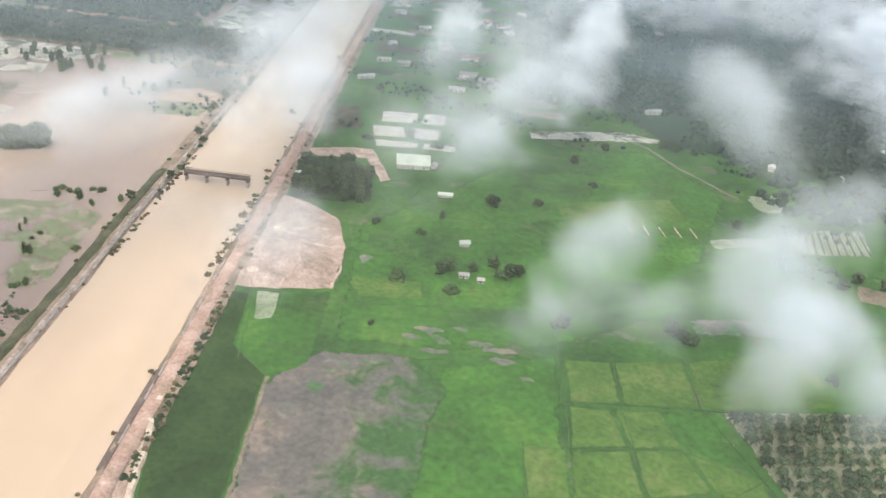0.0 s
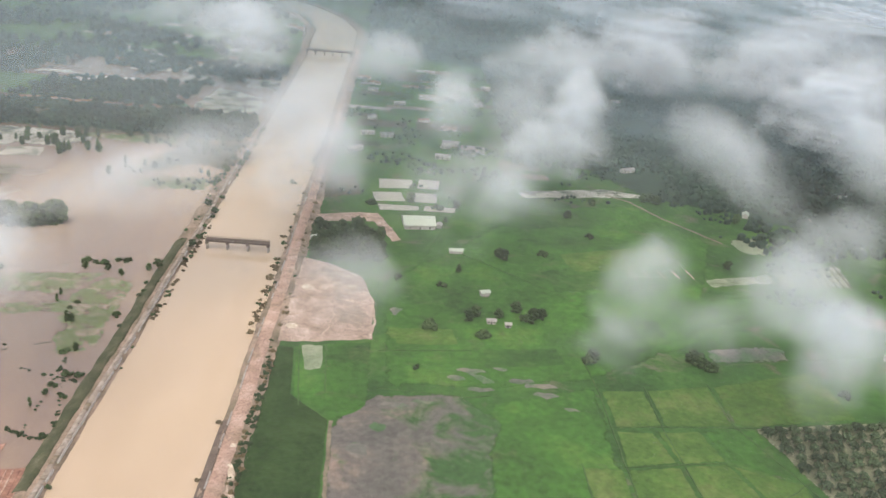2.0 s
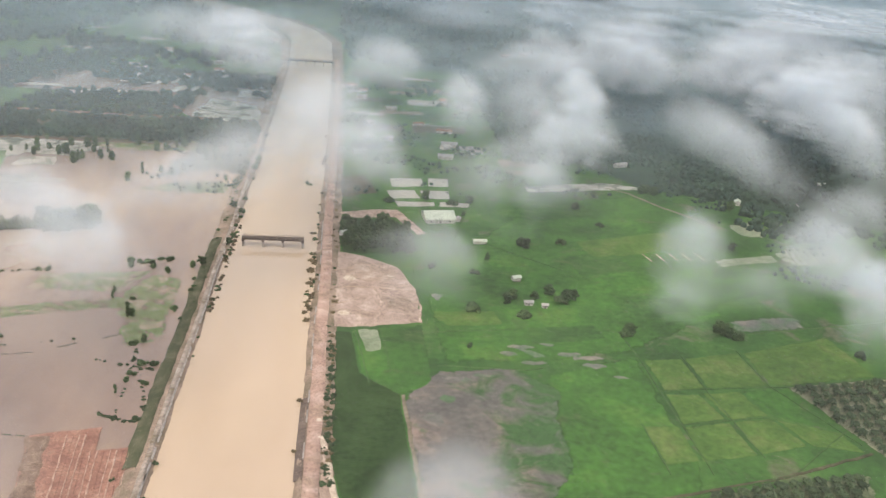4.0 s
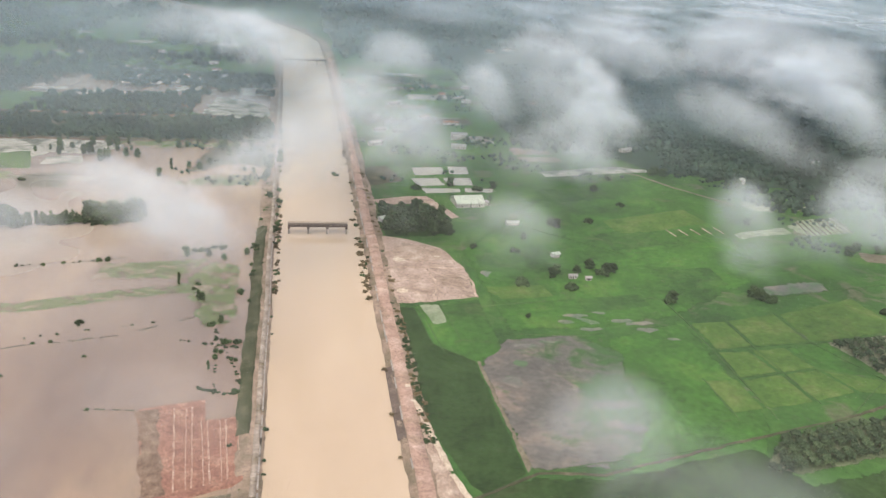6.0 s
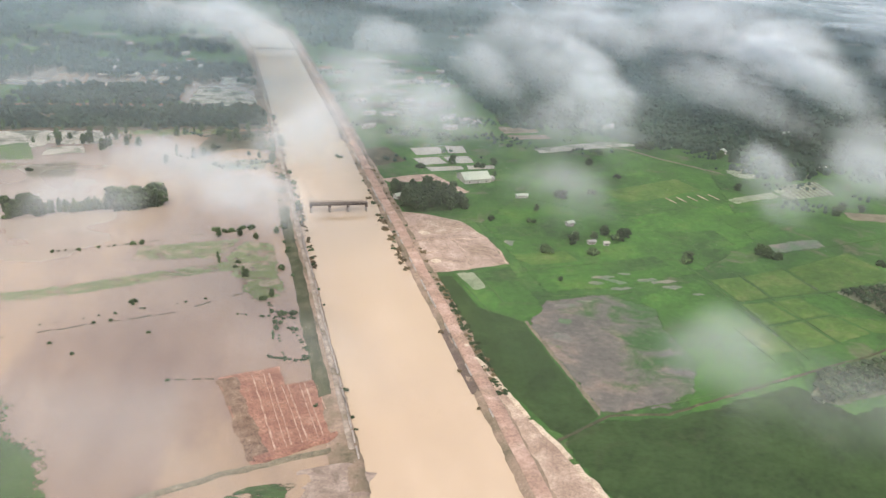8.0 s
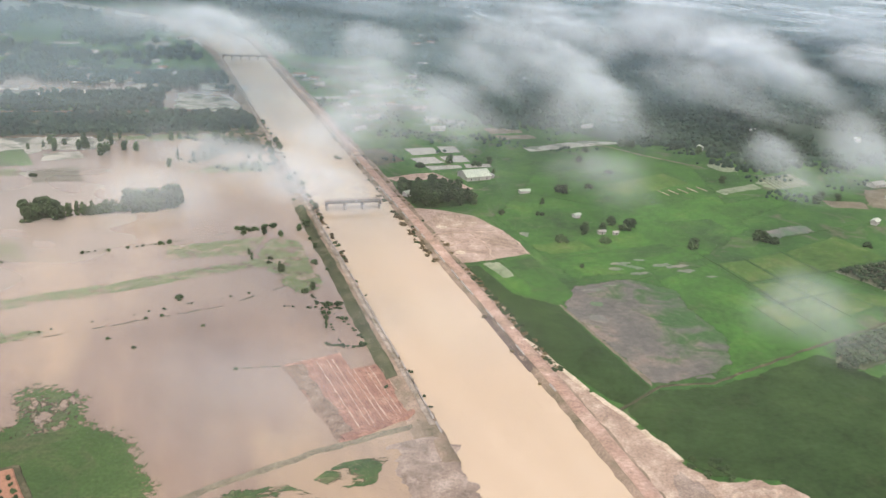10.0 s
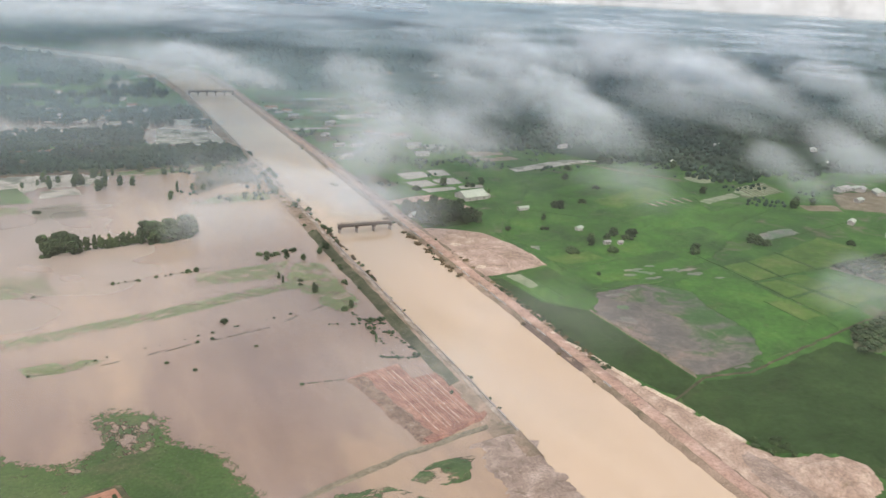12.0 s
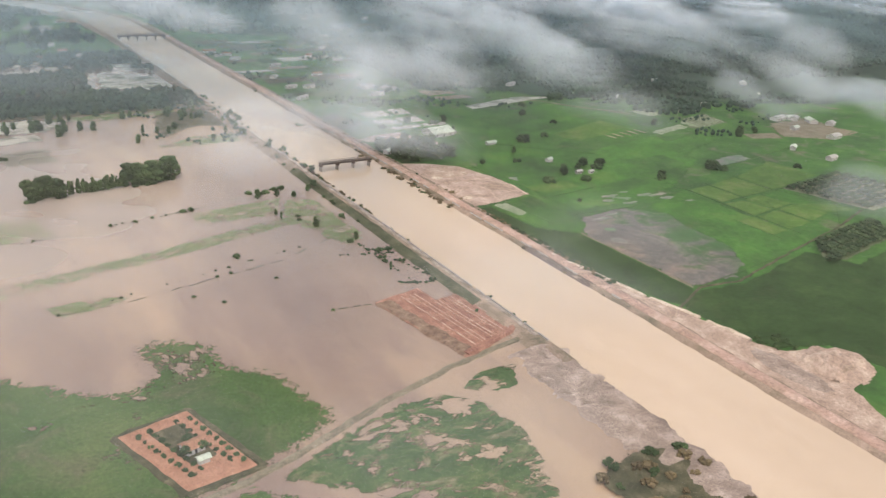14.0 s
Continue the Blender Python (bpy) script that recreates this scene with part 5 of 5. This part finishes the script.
# ---- woods (uncountable) ----
ICO = bmesh.new()
bmesh.ops.create_icosphere(ICO, subdivisions=1, radius=1.0)
ICO_V = np.array([v.co[:] for v in ICO.verts])
ICO_F = np.array([[v.index for v in f.verts] for f in ICO.faces])
ICO.free()


def woods(name, spots, mat, label, seed):
    rng = np.random.default_rng(seed)
    vs, fs = [], []
    for n, (x, y, z, r) in enumerate(spots):
        k = r * (0.7 + 0.6 * rng.random((len(ICO_V), 1)))
        v = ICO_V * k * np.array([1, 1, rng.uniform(0.8, 1.3)]) + np.array([x, y, z + r * 0.55])
        vs.append(v)
        fs.append(ICO_F + n * len(ICO_V))
    ob = py_mesh(name, np.concatenate(vs), np.concatenate(fs), mat)
    return tagged(ob, label, "woods", kind="stuff")


def scatter(x0, x1, y0, y1, gap, r, keep, seed):
    rng = np.random.default_rng(seed)
    out = []
    for x in np.arange(x0, x1, gap):
        for y in np.arange(y0, y1, gap):
            px, py = x + rng.uniform(-0.5, 0.5) * gap, y + rng.uniform(-0.5, 0.5) * gap
            if keep(px, py):
                out.append((px, py, LAND if px > cx(py) else 0.1, r * rng.uniform(0.6, 1.25)))
    return out


def woods_east(x, y):
    edge = 690 + 120 * wob(x, y, 0.012, 3) + max(0.0, 300 - x) * 0.9
    return x - cx(y) > 70 and y > edge and wob(x, y, 0.006, 5) + 0.35 * wob(x, y, 0.03, 6) + min(0.5, (y - edge) / 500) > -0.02 and (x > 240 or y > 900)


woods("woods_near", scatter(60, 1500, 560, 1500, 9, 4.4, woods_east, 1), M_FOREST, "dark dense woods beyond the rice fields", 2)
woods("woods_far", scatter(-150, 3600, 1300, 4700, 27, 11, lambda x, y: (y > 1480 or x > 1480) and x - cx(y) > 70 and wob(x, y, 0.003, 5) > -0.28, 3), M_FOREST, "dark blue-green woods in the distance", 4)
woods("woods_belt", scatter(-900, -246, 905, 1025, 6.5, 4.2, lambda x, y: 914 + 8 * wob(x, 0, 0.02) < y < 1016 and wob(x, y, 0.03, 8) > -0.45, 5), M_BELT, "dark tree belt behind the flooded fields", 6)
woods("woods_belt", scatter(-1500, -255, 1035, 1320, 9, 4.6, lambda x, y: (wob(x, y, 0.012, 2) + 0.5 * wob(x, y, 0.05, 4) > 0.02 or y > 1290) and not (-350 < x and y < 1160), 7), M_BELT, "dark tree belt behind the flooded fields", 8)
woods("woods_west", scatter(-3600, -270, 1330, 3600, 20, 8, lambda x, y: cx(y) - x > 75 and wob(x, y, 0.008, 6) + 0.4 * wob(x, y, 0.03, 4) > -0.12, 9), M_BELT, "dark woods west of the canal", 10)
woods("scrub_clumps", scatter(-340, -246, 740, 910, 7, 2.0, lambda x, y: wob(x, y, 0.05, 3) > 0.22, 11), M_FOREST, "scattered scrub in the shallows", 12)
woods("field_scrub", scatter(-145, 420, 560, 1350, 9, 2.1, lambda x, y: (y > 770 + 0.1 * x and wob(x, y, 0.02, 9) > 0.16 and y < 1350) or (x > 240 and wob(x, y, 0.03, 2) > 0.33), 13), M_FOREST, "scattered scrub along far field edges", 14)


# ---- clouds ----
def cloud(x, y, z, along, across, high, strength, layers=5, mat=M_CLOUD, label="soft white low cloud wisp drifting over the fields", cells=22, seed=0.0):
    """A wisp of vapour: a stack of thin sheets whose thickness fades out to a torn edge; along and across are its half axes."""
    vs, fs, ds = [], [], []
    for k in range(layers):
        f = k / max(1, layers - 1)
        base, shrink = len(vs), 1.1 - 0.35 * f * f
        for i in range(cells + 1):
            for j in range(cells + 1):
                u, v = i / cells * 2 - 1, j / cells * 2 - 1
                d = max(0.0, 1.0 - u * u - v * v) ** 1.6
                wx, wy = x + shrink * (u * along[0] + v * across[0]), y + shrink * (u * along[1] + v * across[1])
                ds.append(d * (1.0 - 0.2 * f))
                vs.append((wx, wy, z + high * (f - 0.5) + 4.0 * wob(wx, wy, 0.02, seed)))
        for i in range(cells):
            for j in range(cells):
                a = base + i * (cells + 1) + j
                q = (a, a + cells + 1, a + cells + 2, a + 1)
                if max(ds[t] for t in q) > 0.0:
                    fs.append(q)
    ob = py_mesh("cloud", vs, fs, mat, True)
    for attr, val in (("dens", ds), ("power", [strength] * len(vs))):
        at = ob.data.attributes.new(attr, "FLOAT", "POINT")
        at.data.foreach_set("value", val)
    return tagged(ob, label, "cloud", "low clouds", kind="stuff")


for n, (x, y, ux, uy, vx, vy, st) in enumerate((
        (68, 380, -15, -55, -30, -26, 0.62), (104, 798, -15, -151, -34, -53, 1.0), (47, 633, -35, -130, -40, -51, 0.85), (-3, 531, 33, -33, -20, -55, 0.6), (38, 731, 19, -118, -32, -95, 0.45),
        (208, 674, 11, -119, -34, -66, 0.7), (393, 887, 34, -44, -62, -120, 1.0), (347, 685, -30, -110, -52, -67, 0.85), (258, 1078, 34, -88, -60, -136, 0.8), (158, 386, 7, -34, -25, -34, 0.5),
        (149, 312, -5, -38, -28, -26, 0.6), (-97, 966, 40, 8, 1, -110, 0.75), (-24, 759, 12, -89, -24, -66, 0.75), (-113, 557, 10, -49, -14, -34, 0.35), (-284, 1079, 66, -91, 18, -175, 0.9),
        (-91, 349, 24, -23, -14, -38, 0.36), (141, 1093, 21, -144, -36, -94, 0.6), (172, 322, 12, -32, -22, -24, 0.75), (176, 284, 0, -22, -18, -15, 0.6), (175, 371, 13, -25, -15, -24, 0.35),
        (-48, 504, 11, -55, -18, -20, 0.25), (-188, 671, -10, -65, -21, 45, 0.15), (-153, 668, 25, -142, -30, -84, 0.68), (-123, 593, 25, -46, -15, -50, 0.5), (450, 922, 15, -98, -100, -150, 0.7),
        (-99, 150, 20, -8, -12, -20, 0.36), (-74, 103, 30, -20, -14, -20, 0.16), (-309, 412, 56, -46, 6, -44, 0.85), (-368, 350, 36, -6, 8, -36, 0.55), (-268, 342, 24, -24, -5, -32, 0.5),
        (99, 334, -60, -13, 10, 20, 0.22), (512, 1027, 18, -90, -180, -230, 0.8), (439, 1161, 23, -103, -140, -222, 0.6), (-244, 476, -24, -90, -36, -46, 0.4), (426, 592, -20, -63, -100, -86, 0.6),
        (281, 1268, -25, -200, -150, -260, 0.6), (600, 1376, -10, -194, -240, -340, 0.6), (203, 443, -60, -90, -70, -50, 0.4), (-214, 530, 23, -57, -42, -72, 0.5), (84, 980, 18, -110, -60, -90, 0.5),
        (620, 860, -20, -100, -120, -110, 0.8), (-330, 1160, 120, 0, 10, -110, 0.5), (-420, 1960, 300, 0, 30, -200, 0.9), (-300, 2350, 460, 0, 30, -260, 0.9),
        (-505, 92, 60, -20, 10, -40, 0.05), (-425, 42, 60, 10, 10, -34, 0.07), (-330, 120, 50, -20, -10, -34, 0.14), (-262, 170, 30, -16, -10, -24, 0.1))):
    cloud(x, y, 106, (1.6 * ux, 1.6 * uy), (1.6 * vx, 1.6 * vy), 18 + 10 * (y > 500), st, 6, seed=n * 1.7)
rng = random.Random(5)
for i in range(64):
    d = rng.uniform(1350, 2200) if i < 34 else rng.uniform(2000, 4300)
    a = rng.uniform(-28, 64)
    x, y = -200 + d * math.sin(radians(a)), d * math.cos(radians(a))
    if x < 60 and y < 1650:
        continue
    k, turn = d / 1000, radians(rng.uniform(-30, 4))
    la, lb = rng.uniform(60, 110) * k ** 0.9, rng.uniform(90, 160) * k ** 0.7
    cloud(x, y, 110 + rng.uniform(-10, 20), (la * math.cos(turn), la * math.sin(turn)), (-lb * math.sin(turn), lb * math.cos(turn)), rng.uniform(26, 44), rng.uniform(0.6, 1.1) * (1.0 if d < 1900 else 1.35), 3, M_CLOUD_FAR, "bank of grey-white cloud over the distant woods", 16, 50 + i)


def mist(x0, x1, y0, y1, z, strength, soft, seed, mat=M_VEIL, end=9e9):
    """A thin level sheet that starts softly at its near edge; its tint stands in for haze."""
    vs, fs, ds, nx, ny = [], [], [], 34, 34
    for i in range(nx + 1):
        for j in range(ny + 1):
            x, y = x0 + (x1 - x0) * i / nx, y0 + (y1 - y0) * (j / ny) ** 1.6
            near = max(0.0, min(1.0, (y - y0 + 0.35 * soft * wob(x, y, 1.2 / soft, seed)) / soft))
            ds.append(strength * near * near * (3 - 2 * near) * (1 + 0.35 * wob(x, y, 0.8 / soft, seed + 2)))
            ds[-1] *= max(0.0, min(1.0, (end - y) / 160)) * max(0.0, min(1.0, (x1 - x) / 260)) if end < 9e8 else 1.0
            vs.append((x, y, z))
    for i in range(nx):
        for j in range(ny):
            a = i * (ny + 1) + j
            fs.append((a, a + ny + 1, a + ny + 2, a + 1))
    ob = py_mesh("mist", vs, fs, mat, True)
    at = ob.data.attributes.new("dens", "FLOAT", "POINT")
    at.data.foreach_set("value", ds)
    return tagged(ob, "thin tinted sheet standing in for bright haze over the plain", "haze", "haze layers", kind="stuff")


# tinted sheets added one behind another, so distance pales as through airlight
mist(-4600, 4800, 60, 4800, 224, 0.05, 300, 1, M_HAZE)
mist(-4600, 4800, -700, 4800, 82, 0.035, 300, 4, M_HAZE)
mist(-4600, 4800, 200, 4800, 58, 0.06, 500, 7, M_HAZE)
# added just over the flood: pale tint in place of its bright sky reflection
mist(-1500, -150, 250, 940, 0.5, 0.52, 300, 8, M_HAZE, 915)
mist(-2600, -100, 820, 1900, 36, 0.08, 160, 31, M_HAZE, 1850)
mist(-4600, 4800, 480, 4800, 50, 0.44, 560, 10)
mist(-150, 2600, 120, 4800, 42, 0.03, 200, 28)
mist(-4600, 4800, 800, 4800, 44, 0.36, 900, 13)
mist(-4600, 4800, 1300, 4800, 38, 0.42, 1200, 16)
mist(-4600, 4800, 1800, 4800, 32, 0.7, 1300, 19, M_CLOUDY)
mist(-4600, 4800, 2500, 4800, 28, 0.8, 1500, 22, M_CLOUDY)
# a ring of cloud on the horizon
rv, rf = [], []
for i in range(97):
    a = 2 * math.pi * i / 96
    for z, r in ((-30, 4700), (60, 4690), (200, 4680), (420, 4690), (700, 4720)):
        rv.append((-200 + (r + 90 * wob(i * 0.7, z * 0.01, 0.6, 3)) * math.sin(a), r * math.cos(a), z))
for i in range(96):
    for k in range(4):
        a = i * 5 + k
        rf.append((a, a + 5, a + 6, a + 1))
M_BACK = surface("horizon_cloud", [(0.3, (0.70, 0.72, 0.75)), (0.7, (0.86, 0.87, 0.88))], 0.0012, 0.01, bump=0)
tagged(py_mesh("backdrop", rv, rf, M_BACK, True), "grey-white cloud bank along the horizon", "backdrop", kind="structure")
